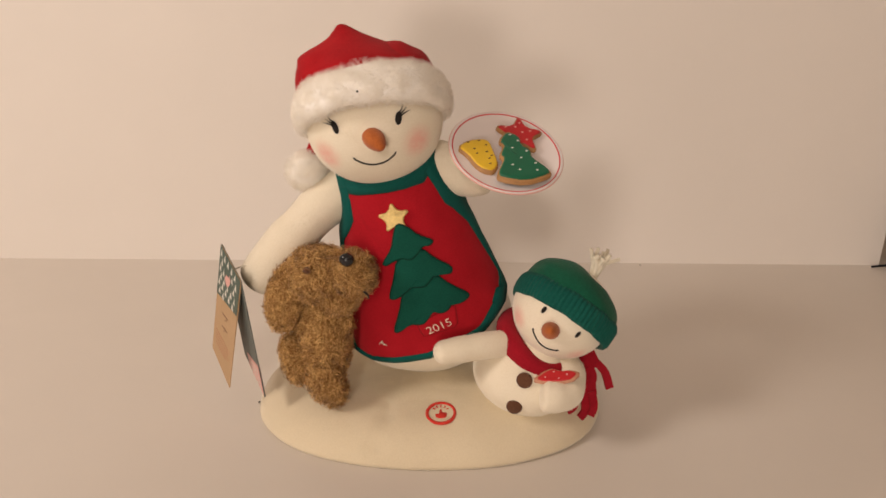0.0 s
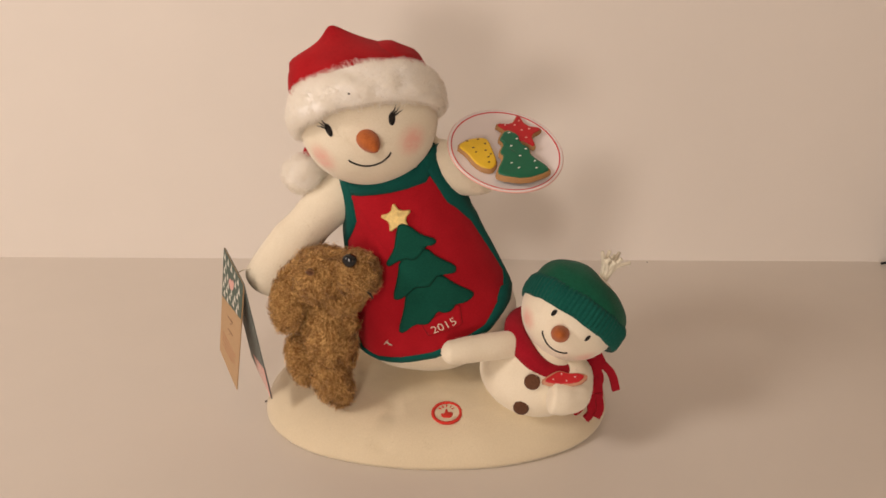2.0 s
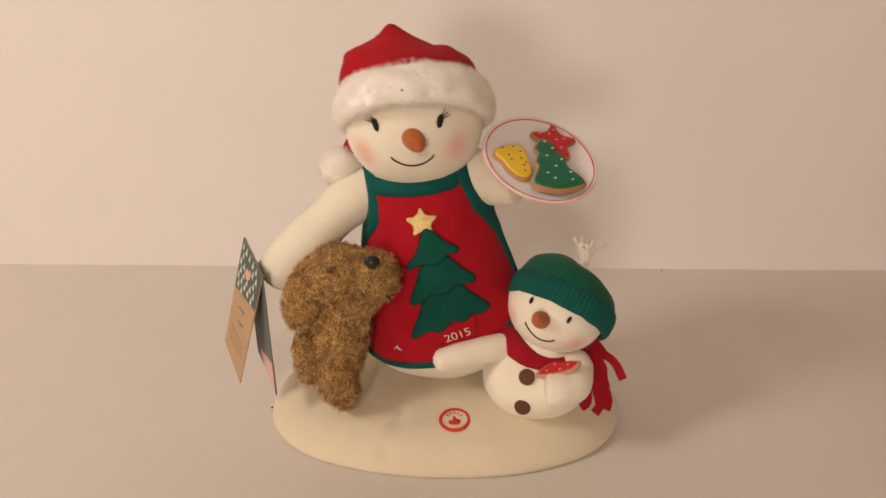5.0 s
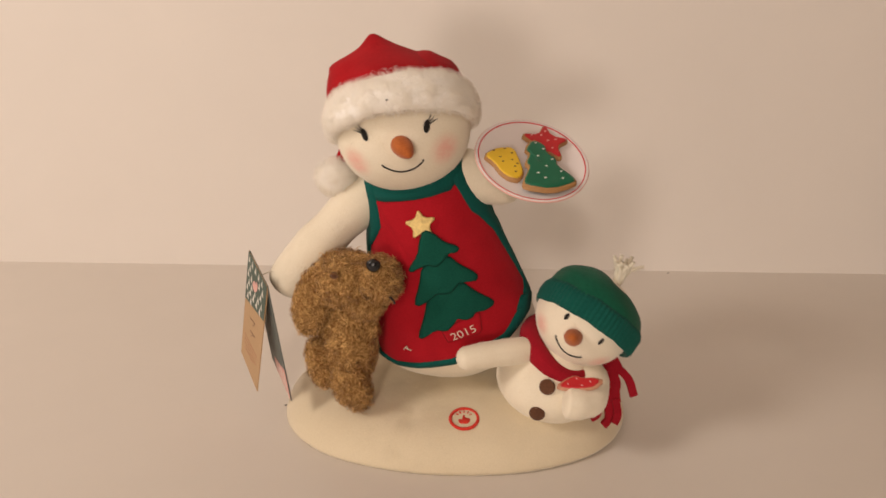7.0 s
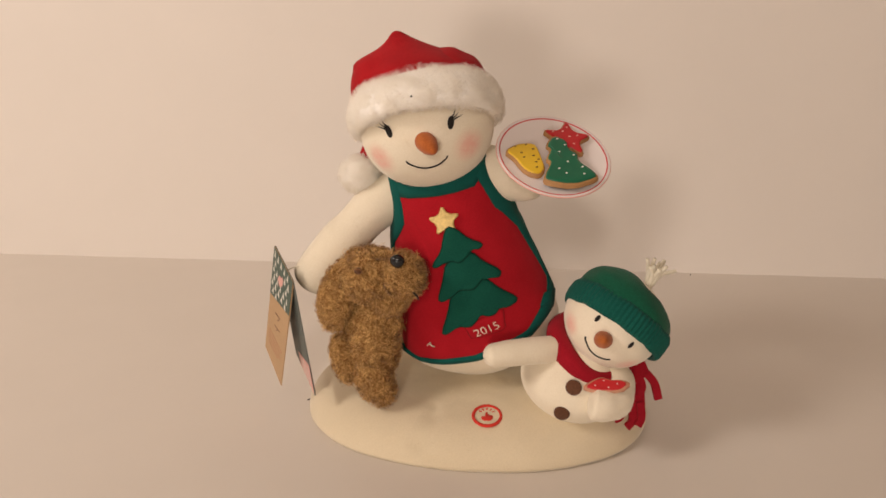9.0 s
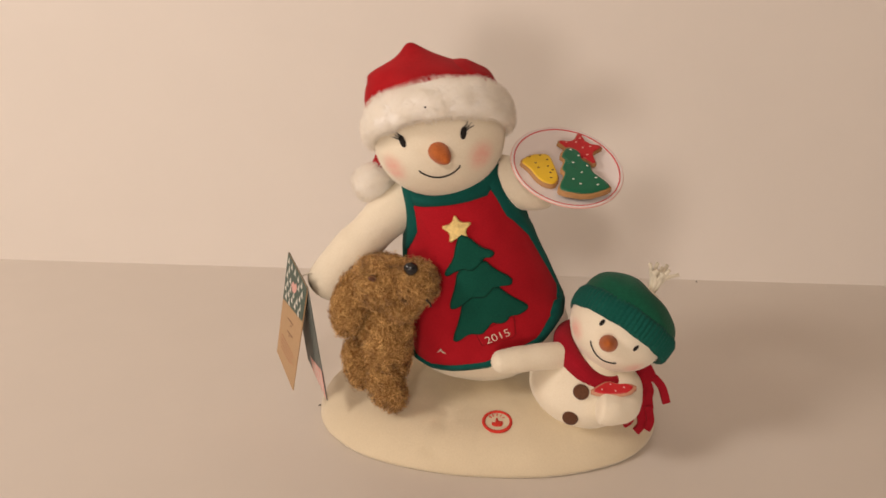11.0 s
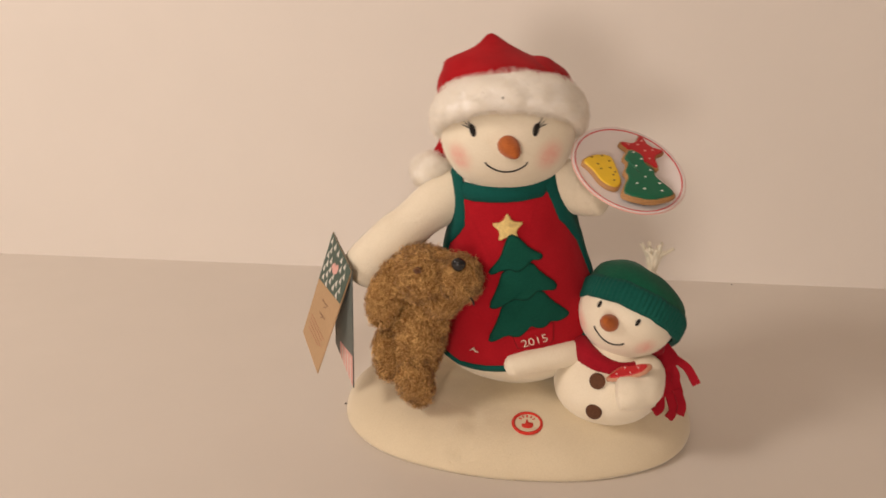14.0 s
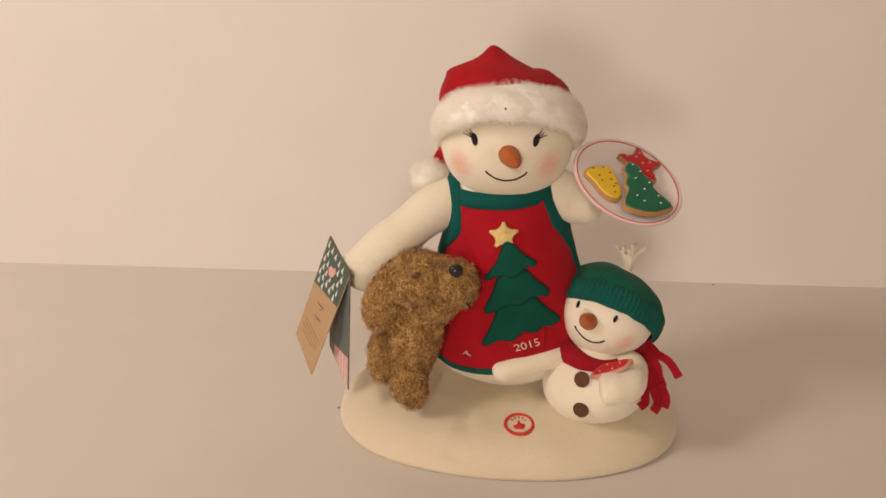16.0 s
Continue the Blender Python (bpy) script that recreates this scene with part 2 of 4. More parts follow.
def ball(m, radii, seg=32, rings=20, shape=None, top=-1.0, bottom=1.0):
    """An ellipsoid in the frame m; shape(v) may bend its unit points. top and bottom cut it between unit heights."""
    pts, faces = [], []
    hi, lo = math.acos(max(-1, min(1, bottom))), math.acos(max(-1, min(1, top)))
    for i in range(rings + 1):
        a = hi + (lo - hi) * i / rings
        for j in range(seg):
            b = 2 * math.pi * j / seg
            v = Vector((math.sin(a) * math.cos(b), math.sin(a) * math.sin(b), math.cos(a)))
            v = shape(v) if shape else v
            pts.append(m @ Vector((v.x * radii[0], v.y * radii[1], v.z * radii[2])))
    for i in range(rings):
        for j in range(seg):
            k = (j + 1) % seg
            faces.append((i * seg + j, (i + 1) * seg + j, (i + 1) * seg + k, i * seg + k))
    return pts, faces


def soften(path, steps=6):
    """A smooth curve through the points of path."""
    p = [Vector(v) for v in path]
    p = [2 * p[0] - p[1]] + p + [2 * p[-1] - p[-2]]
    out = []
    for a, b, c, d in zip(p, p[1:], p[2:], p[3:]):
        for i in range(steps):
            t = i / steps
            out.append(0.5 * (2 * b + (c - a) * t + (2 * a - 5 * b + 4 * c - d) * t * t + (3 * b - a - 3 * c + d) * t ** 3))
    return out + [p[-2]]


def tube(path, radius, seg=12, flat=1.0, closed=False, cap=True):
    """A round tube along path; radius is a number or a function of 0..1."""
    p = [Vector(v) for v in path]
    n = len(p)
    pts, faces = [], []
    side = None
    for i, c in enumerate(p):
        way = (p[(i + 1) % n] - p[i - 1]) if closed else (p[min(i + 1, n - 1)] - p[max(i - 1, 0)])
        way.normalize()
        if side is None:
            side = way.orthogonal().normalized()
        side = (side - way * side.dot(way)).normalized()
        other = way.cross(side)
        r = radius(i / max(1, n - 1)) if callable(radius) else radius
        for j in range(seg):
            a = 2 * math.pi * j / seg
            pts.append(c + side * (math.cos(a) * r) + other * (math.sin(a) * r * flat))
    last = n if closed else n - 1
    for i in range(last):
        for j in range(seg):
            k, m = (j + 1) % seg, (i + 1) % n
            faces.append((i * seg + j, i * seg + k, m * seg + k, m * seg + j))
    if cap and not closed:
        faces += [tuple(range(seg))[::-1], tuple(range((n - 1) * seg, n * seg))]
    return pts, faces


def limb(path, radius, seg=24, steps=24, nap=0):
    """A stuffed limb with round ends."""
    line = soften(path, steps)
    shape = tube(line, lambda u: radius(u) * (1 + 0.05 * noise.noise(Vector((u * 7, path[0][0] * 90, 3.0)))) * math.sqrt(max(0.0005, min(1.0, 1 - max(0, 1 - u / 0.12) ** 2, 1 - max(0, 1 - (1 - u) / 0.12) ** 2))), seg)
    return napped(shape, nap, 61) if nap else shape


def outline(points, steps=1, round_steps=0):
    """A closed outline in 2D, each side split into steps."""
    pts = [Vector(p) for p in points]
    for _ in range(round_steps):
        pts = [q for a, b in zip(pts, pts[1:] + pts[:1]) for q in (a.lerp(b, 0.22), a.lerp(b, 0.78))]
    return [a.lerp(b, i / steps) for a, b in zip(pts, pts[1:] + pts[:1]) for i in range(steps)]


def patch(line, place, lift, thick, heart=None, levels=(1.0, 0.985, 0.93, 0.8, 0.6, 0.4, 0.2)):
    """A padded patch: outline line in 2D, laid by place(x, z, height) with a rounded edge."""
    c = Vector(heart) if heart else sum(line, Vector((0, 0))) / len(line)
    n, pts, faces = len(line), [], []
    heights = [0.0] + [thick * k for k in (0.75, 1.0, 1.0, 1.0, 1.0, 1.0)]
    for s, h in zip(levels, heights):
        for p in line:
            q = c.lerp(p, s)
            pts.append(place(q.x, q.y, lift + h))
    pts.append(place(c.x, c.y, lift + heights[-1]))
    for i in range(len(levels) - 1):
        for j in range(n):
            k = (j + 1) % n
            faces.append((i * n + j, i * n + k, (i + 1) * n + k, (i + 1) * n + j))
    base = (len(levels) - 1) * n
    faces += [(base + j, base + (j + 1) % n, len(pts) - 1) for j in range(n)]
    return pts, faces


def slab(line, place, low, high, bevel=0.0006):
    """A flat plate with thickness and a bevelled rim, from an outline in 2D."""
    c = sum(line, Vector((0, 0))) / len(line)
    n, pts = len(line), []
    for h, s in ((low, 0.0), (low, 1), (high - bevel, 1), (high, 2)):
        for i, p in enumerate(line):
            if s == 2:
                way = line[(i + 1) % n] - line[i - 1]
                inner = Vector((-way.y, way.x)).normalized() * bevel
                q = p + (inner if inner.dot(c - p) > 0 else -inner)
            else:
                q = p
            pts.append(place(q.x, q.y, h))
    faces = [tuple(range(n))]
    for i in range(3):
        faces += [(i * n + j, i * n + (j + 1) % n, (i + 1) * n + (j + 1) % n, (i + 1) * n + j) for j in range(n)]
    faces.append(tuple(range(3 * n, 4 * n)))
    return pts, faces


def strand(rng, root, up, size, width, lay, curl, twist, out, faces, joints=3):
    """One tapered hair, combed along the surface by a swirling field and curled by twist radians at each joint."""
    swirl = noise.noise_vector(root * curl) + Vector((rng.gauss(0, 0.16), rng.gauss(0, 0.16), rng.gauss(0, 0.16)))
    comb = swirl - up * swirl.dot(up)
    if comb.length < 1e-6:
        return
    comb.normalize()
    n, p = len(out), root
    turn = twist * rng.choice((-1, 1)) * rng.uniform(0.6, 1.2)
    for k in range(joints):
        a, u = turn * k, k / joints
        flat = comb * math.cos(a) + up.cross(comb) * math.sin(a)
        way = (flat * lay + up * (1 - lay) * (1.2 - 1.8 * u)).normalized()
        side = way.cross(up).normalized() * width * (1.0 - 0.6 * u * u)
        out += [p - side, p + side]
        p = p + way * size / joints
    out.append(p)
    faces += [(n + 2 * k, n + 2 * k + 1, n + 2 * k + 3, n + 2 * k + 2) for k in range(joints - 1)]
    faces.append((n + 2 * joints - 2, n + 2 * joints - 1, n + 2 * joints))


def fur(shape, count, length, seed, width=0.0004, lay=0.6, curl=90.0, core=None, twist=0.25, joints=3):
    """Hairs rooted all over a shape; core(p) gives the inner point from which they stand away."""
    rng = random.Random(seed)
    pts, tris = shape[0], [t for f in shape[1] for t in ([f] if len(f) == 3 else [(f[0], f[1], f[2]), (f[0], f[2], f[3])] if len(f) == 4 else [])]
    areas = np.array([((pts[b] - pts[a]).cross(pts[c] - pts[a])).length for a, b, c in tris]).cumsum()
    mid = sum(pts, Vector()) / len(pts)
    out, faces = [], []
    for _ in range(count):
        a, b, c = (pts[i] for i in tris[min(int(np.searchsorted(areas, rng.random() * areas[-1])), len(tris) - 1)])
        u, v = rng.random(), rng.random()
        if u + v > 1:
            u, v = 1 - u, 1 - v
        root = a + (b - a) * u + (c - a) * v
        up = (b - a).cross(c - a)
        if up.length < 1e-12:
            continue
        up.normalize()
        if up.dot(root - (core(root) if core else mid)) < 0:
            up = -up
        strand(rng, root, up, length * rng.uniform(0.55, 1.3), width, lay, curl, twist, out, faces, joints)
    return out, faces


def napped(shape, count, seed, length=0.0010):
    """A shape with a fine brushed nap."""
    return join(shape, fur(shape, count, length, seed, 0.00012, 0.55, 150.0))


def mesh_of(name, shape, material, back, flat=False):
    data = bpy.data.meshes.new(name)
    data.from_pydata([back @ Vector(v) for v in shape[0]], [], shape[1])
    data.materials.append(material)
    if not flat:
        data.polygons.foreach_set("use_smooth", [True] * len(data.polygons))
    data.update()
    bm = bmesh.new()
    bm.from_mesh(data)
    bmesh.ops.recalc_face_normals(bm, faces=bm.faces)
    bm.to_mesh(data)
    bm.free()
    return data


def thing(name, m, label, category, group=""):
    ob = new(name)
    ob.empty_display_size = 0.02
    ob.matrix_basis = m
    REST[ob] = m
    return tagged(ob, label, category, group)


def part(name, shape, material, parent=None, label="", at=None, flat=False):
    """Links a shape as one mesh under a thing or part; at is its own origin at rest."""
    m = at if at else (REST[parent] if parent else Matrix())
    ob = new(name, mesh_of(name, shape, material, m.inverted(), flat))
    REST[ob] = m
    if parent:
        ob.parent = parent
        ob.matrix_basis = REST[parent].inverted() @ m
    else:
        ob.matrix_basis = m
    return tagged(ob, label)


def box(lo, hi):
    x, y, z = zip(lo, hi)
    pts = [(x[i], y[j], z[k]) for i in (0, 1) for j in (0, 1) for k in (0, 1)]
    return [Vector(p) for p in pts], [(0, 1, 3, 2), (4, 6, 7, 5), (0, 4, 5, 1), (2, 3, 7, 6), (0, 2, 6, 4), (1, 5, 7, 3)]


# ---- the setting: a white tabletop against a white board, in a plain room ----
def structure(name, shape, material, label, category):
    return tagged(part(name, shape, material, None, label, flat=True), category=category, kind="structure")


WALL = 0.3246
structure("tabletop", box((-1.6, -1.0, -0.03), (1.1, 0.60, 0.0)), TABLE, "smooth white tabletop under the plush toy", "tabletop")
structure("wall_north", join(box((-1.6, WALL, -0.002), (0.550, WALL + 0.008, 1.2))), BOARD, "plain white upright board behind the tabletop", "backdrop")
structure("wall_far", box((-2.2, 0.62, -0.75), (2.2, 0.70, 2.0)), PLASTER, "plain warm plaster wall of the room", "wall")
structure("wall_south", box((-2.2, -2.7, -0.75), (2.2, -2.6, 2.0)), PLASTER, "plain warm plaster wall of the room", "wall")
structure("wall_west", box((-2.3, -2.7, -0.75), (-2.2, 0.70, 2.0)), PLASTER, "plain warm plaster wall of the room", "wall")
structure("wall_east", box((2.2, -2.7, -0.75), (2.3, 0.70, 2.0)), PLASTER, "plain warm plaster wall of the room", "wall")
structure("ceiling", box((-2.3, -2.7, 2.0), (2.3, 0.70, 2.1)), PLASTER, "plain white ceiling of the room", "ceiling")
structure("floor", box((-2.3, -2.7, -0.85), (2.3, 0.70, -0.75)), PLASTER, "plain floor of the room", "floor")

# ---- the snow base ----
BASE = pose(-0.013, 0, 0)
HX, HY, HZ = 0.146, 0.1005, 0.0315


def snow_height(x, y):
    r = (abs((x + 0.013) / HX) ** 2.2 + abs(y / HY) ** 2.2) ** (1 / 2.2)
    return HZ * max(0.0, 1 - r ** 5) ** 0.6


def snow_base():
    base = thing("plush_snow_mound", BASE, "oval cream fleece snow mound with a red press badge", "plush toy")
    pts, faces, seg, rings = [], [], 120, 34
    for i in range(rings + 1):
        r = math.sin(0.5 * math.pi * i / rings)
        for j in range(seg):
            a = 2 * math.pi * j / seg
            c, s = math.cos(a), math.sin(a)
            k = (abs(c) ** 2.2 + abs(s) ** 2.2) ** (-1 / 2.2)
            wob = 1 + 0.012 * r * noise.noise(Vector((c * 2.2, s * 2.2, 9.0)))
            x, y = -0.013 + HX * k * r * c * wob, HY * k * r * s * wob
            z = snow_height(-0.013 + (x + 0.013) / wob, y / wob)
            wave = noise.noise(Vector((x * 35, y * 35, 2.0))) * 0.0016 + noise.noise(Vector((x * 90, y * 90, 7.0))) * 0.0006
            fold = -0.0034 * math.exp(-((x + 0.045 + 0.004 * math.sin(z * 160)) / 0.0022) ** 2) * (1 if y < -0.06 else 0)
            dent = max(0.0, min(1.0, (z - 0.003) / 0.01))
            pts.append(Vector((x, y - fold * 0.8 * dent, 0.0035 + z + (wave + fold) * dent)))
    low = len(pts) - seg
    for j in range(seg):
        p = pts[low + j]
        pts.append(Vector((p.x * 0.985 - 0.0002, p.y * 0.985, 0.0004)))
    for i in range(rings + 1):
        for j in range(seg):
            k = (j + 1) % seg
            faces.append((i * seg + j, i * seg + k, (i + 1) * seg + k, (i + 1) * seg + j))
    faces.append(tuple(range((rings + 1) * seg, (rings + 2) * seg)))
    part("cushion", napped((pts, faces), 16000, 54), SNOW, base)
    tilt = 11.0
    badge = pose(0.0, -0.0706, 0.0312, tilt, 0, 0)

    def lay(x, y, h):
        return badge @ Vector((x, y, h))

    ring = [(math.cos(a) * 0.0114, math.sin(a) * 0.0114) for a in np.linspace(0, 2 * math.pi, 48, endpoint=False)]
    disc = part("badge", slab([Vector(p) * 0.98 for p in ring], lay, -0.004, 0.0), SNOW, base, "round cream press badge")
    part("badge_ring", tube([lay(x * 0.93, y * 0.93, 0.0) for x, y in ring], 0.0013, 8, closed=True), BADGERED, disc, "red embroidered ring")
    palm = outline([(-0.0036, -0.0052), (0.0030, -0.0054), (0.0046, -0.0026), (0.0046, 0.0002), (0.0006, 0.0008), (0.0004, 0.0036), (-0.0012, 0.0036), (-0.0014, -0.0012), (-0.0046, -0.0010)], 1, 1)
    part("badge_hand_mark", slab(palm, lay, -0.001, 0.0007, 0.0003), BADGERED, disc, "red embroidered pressing finger mark")
    for a in (-62, -31, 0, 31, 62):
        c, s = math.sin(radians(a)), math.cos(radians(a))
        part("badge_ray", tube([lay(-0.0004 + c * 0.0046, 0.0018 + s * 0.0040, 0.0003), lay(-0.0004 + c * 0.0068, 0.0018 + s * 0.0062, 0.0003)], 0.0005, 6), BADGERED, disc)
    return base


snow_base()

# ---- the large snowman ----
TORSO = pose(-0.002, 0.003, 0.033, 5, -11.5, 0)
ZS = (0.0, 0.008, 0.024, 0.044, 0.07, 0.10, 0.13, 0.16, 0.18, 0.20)
RS = (0.018, 0.034, 0.0575, 0.0680, 0.0655, 0.058, 0.051, 0.046, 0.042, 0.034)
QS = (0.66, 0.68, 0.71, 0.73, 0.76, 0.79, 0.83, 0.84, 0.84, 0.85)


def torso_radius(z):
    r = float(np.interp(z, ZS, RS))
    return r, r * float(np.interp(z, ZS, QS))


def torso_front(x, z, h):
    """A point h above the front of the torso, at its own x and z."""
    z += 0.007 + 0.004 * max(0.0, 1 - z / 0.12)
    rx, ry = torso_radius(z)
    a = math.asin(max(-0.985, min(0.985, x / rx)))
    crumple = noise.noise(Vector((x * 60, z * 60, 1.0))) * 0.0007 + noise.noise(Vector((x * 24 + z * 30, z * 18, 4.0))) * 0.0014
    return TORSO @ Vector(((rx + h) * math.sin(a), -(ry + h + crumple) * math.cos(a), z))


def large_snowman():
    toy = thing("plush_snowman", TORSO, "large cream plush snowman in red santa hat and red apron", "plush toy")
    pts, faces, seg = [], [], 56
    levels = np.linspace(0.0, 0.2, 40)
    for z in levels:
        rx, ry = torso_radius(z)
        for j in range(seg):
            a = 2 * math.pi * j / seg
            pts.append(TORSO @ Vector((rx * math.sin(a), -ry * math.cos(a), z)))
    for i in range(len(levels) - 1):
        for j in range(seg):
            k = (j + 1) % seg
            faces.append((i * seg + j, i * seg + k, (i + 1) * seg + k, (i + 1) * seg + j))
    faces += [tuple(range(seg)), tuple(range((len(levels) - 1) * seg, len(levels) * seg))]
    part("body", napped((pts, faces), 9000, 51), FLEECE, toy, "cream fleece body")
    # arms
    part("arm", limb([(-0.050, -0.002, 0.198), (-0.085, -0.020, 0.185), (-0.112, -0.031, 0.159), (-0.131, -0.033, 0.137), (-0.1435, -0.033, 0.117)], lambda u: 0.0198 - 0.0022 * u - 0.0022 * math.exp(-((u - 0.40) / 0.10) ** 2), nap=5000), FLEECE, toy, "cream fleece arm hugging the puppy")
    part("arm", limb([(-0.030, -0.012, 0.205), (-0.006, -0.018, 0.211), (0.016, -0.022, 0.207), (0.036, -0.030, 0.211)], lambda u: 0.0205 - 0.004 * u, nap=4000), FLEECE, toy, "cream fleece arm holding up the plate")
    # apron
    rim = outline([(-0.042, 0.192), (-0.033, 0.178), (0.020, 0.178), (0.029, 0.194), (0.037, 0.172), (0.0455, 0.146), (0.047, 0.136), (0.060, 0.092), (0.0672, 0.066),
                   (0.061, 0.052), (0.042, 0.040), (0.0, 0.0300), (-0.045, 0.0270), (-0.062, 0.034), (-0.066, 0.055), (-0.058, 0.10), (-0.0475, 0.132), (-0.0415, 0.150), (-0.0405, 0.172)], 5)
    apron = part("apron", patch(rim, torso_front, 0.0012, 0.0016, (0.0, 0.09)), RED, toy, "red felt apron")

    def band(inner_of, name):
        n = len(rim)
        mid = Vector((0.0, 0.10))
        pts, faces = [], []
        for i, p in enumerate(rim):
            way = rim[(i + 1) % n] - rim[i - 1]
            inn = Vector((-way.y, way.x)).normalized()
            inn = inn if inn.dot(mid - p) > 0 else -inn
            w = inner_of(p)
            for q, h in ((p - inn * 0.0006, 0.0008), (p - inn * 0.0004, 0.0036), (p + inn * w * 0.5, 0.0042), (p + inn * w, 0.0036), (p + inn * (w + 0.0003), 0.002)):
                pts.append(torso_front(q.x, q.y, h))
        for i in range(n):
            k = (i + 1) % n
            faces += [(i * 5 + j, k * 5 + j, k * 5 + j + 1, i * 5 + j + 1) for j in range(4)]
        return part(name, (pts, faces), TRIM, apron, "green cloth binding")

    band(lambda p: 0.0105 if p.y > 0.150 else max(0.0062 if p.y < 0.05 else 0.0040, 0.0040 + 0.0065 * (p.y - 0.132) / 0.018, 0.0105 * math.exp(-((p.y - 0.056) / 0.018) ** 2) if p.x > 0.035 else 0.0), "trim")
    # tree of three felt tiers, star, year patch
    tiers = [
        [(0.0175, 0.1005), (0.026, 0.0885), (0.037, 0.0765), (0.0365, 0.0735), (0.030, 0.072), (0.024, 0.074), (0.0205, 0.0695), (0.0155, 0.0690), (0.0105, 0.072), (0.0055, 0.0665), (0.001, 0.063), (-0.0075, 0.0655), (-0.0180, 0.0580), (-0.0205, 0.0595), (-0.012, 0.0775), (-0.0075, 0.0905), (0.0035, 0.096)],
        [(0.0125, 0.123), (0.019, 0.1125), (0.0290, 0.1020), (0.0280, 0.0975), (0.023, 0.099), (0.017, 0.101), (0.0125, 0.0965), (0.0085, 0.093), (-0.001, 0.0955), (-0.0065, 0.0905), (-0.0145, 0.0865), (-0.0175, 0.0880), (-0.0105, 0.1035), (-0.006, 0.1175), (0.0035, 0.121)],
        [(0.0, 0.1450), (0.0055, 0.1415), (0.0115, 0.133), (0.0205, 0.1265), (0.0180, 0.1240), (0.0135, 0.1255), (0.009, 0.1205), (0.0035, 0.1165), (-0.002, 0.1195), (-0.0085, 0.118), (-0.0140, 0.1150), (-0.0155, 0.1170), (-0.007, 0.127), (-0.0035, 0.1375)],
    ]
    for i, line in enumerate(tiers):
        line = outline(line, 2, 1)
        tier = part("tree_tier", patch(line, torso_front, 0.0026 + 0.0008 * i, 0.0018), GREEN, apron, "padded green felt fir tier")
        part("tree_stitching", tube([torso_front(p.x, p.y, 0.0034 + 0.0008 * i) for p in line], 0.00085, 6, closed=True), STITCH, apron, "dark green satin stitching")
    star = [((0.0118 if i % 2 == 0 else 0.0056) * math.sin(i * math.pi / 5 + 0.02) - 0.0010, (0.0118 if i % 2 == 0 else 0.0056) * math.cos(i * math.pi / 5 + 0.02) + 0.1490) for i in range(10)]
    part("gold_star", patch(outline(star, 2, 1), torso_front, 0.0036, 0.0016), GOLD, apron, "gold lame star")
    plaque = outline([(0.0000, 0.0520), (0.0235, 0.0540), (0.0258, 0.0565), (0.0266, 0.0705), (0.0245, 0.0720), (-0.0030, 0.0640)], 3)
    part("year_patch", patch(plaque, torso_front, 0.0022, 0.0012), RED, apron, "red felt year patch")
    part("patch_stitching", tube([torso_front(p.x, p.y, 0.0030) for p in plaque], 0.0004, 6, closed=True), DARKRED, apron, "dark red stitching")
    return toy, apron


def lettering(text, size):
    """The flat outline mesh of a word, at its origin."""
    curve = bpy.data.curves.new("word", "FONT")
    curve.body, curve.size, curve.align_x, curve.align_y = text, size, "CENTER", "CENTER"
    curve.offset = -size * 0.010
    ob = new("word", curve)
    flat = bpy.data.meshes.new_from_object(ob.evaluated_get(bpy.context.evaluated_depsgraph_get()))
    bm = bmesh.new()
    bm.from_mesh(flat)
    bmesh.ops.triangulate(bm, faces=bm.faces)
    pts, faces = [v.co.copy() for v in bm.verts], [tuple(v.index for v in f.verts) for f in bm.faces]
    bm.free()
    bpy.data.objects.remove(ob)
    bpy.data.curves.remove(curve)
    bpy.data.meshes.remove(flat)
    return pts, faces


toy, apron = large_snowman()
word = lettering("2015", 0.0096)
turn = radians(12)
part("year_lettering", ([torso_front(0.0124 + p.x * math.cos(turn) - p.y * math.sin(turn), 0.0582 + p.x * math.sin(turn) + p.y * math.cos(turn), 0.0041) for p in word[0]], word[1]), CREAM, apron, "cream embroidered 2015")
stroke = [(-0.0350, 0.0470), (-0.0318, 0.0505), (-0.0312, 0.0470), (-0.0290, 0.0465), (-0.0335, 0.0490)]
part("lint_thread", tube([torso_front(x, z, 0.0036) for x, z in stroke], 0.0004, 6), CREAM, apron, "small white thread")

# ---- its head, hat and face ----
HEAD = pose(-0.047, -0.035, 0.246, 0, -8, 4)
HR = (0.048, 0.042, 0.043)


def on_head(x, z, h, m=HEAD, r=HR):
    k = max(0.0, 1 - (x / r[0]) ** 2 - (z / r[2]) ** 2)
    p = Vector((x, -r[1] * math.sqrt(k), z))
    n = Vector((p.x / r[0] ** 2, p.y / r[1] ** 2, p.z / r[2] ** 2)).normalized()
    return m @ (p + n * h)


HEADFLEECE = blushed("blushed_fleece", (0.80, 0.715, 0.565), (0.87, 0.795, 0.655), [(-0.033, -0.027, -0.013), (0.0285, -0.030, -0.0115)], 0.0165)
head = part("head", napped(ball(HEAD, HR, 40, 28), 8000, 52), HEADFLEECE, toy, "round cream fleece head with pink cheeks", at=HEAD)


def eye(parent, x, z, m, r, tall, wide, lean):
    loop = [on_head(x + math.cos(a) * wide + math.sin(a) * tall * lean, z + math.sin(a) * tall, 0.0003, m, r) for a in np.linspace(0, 2 * math.pi, 20, endpoint=False)]
    mid = on_head(x, z, 0.0012, m, r)
    return part("eye", (loop + [mid], [(i, (i + 1) % 20, 20) for i in range(20)]), BLACK, parent, "black embroidered eye")


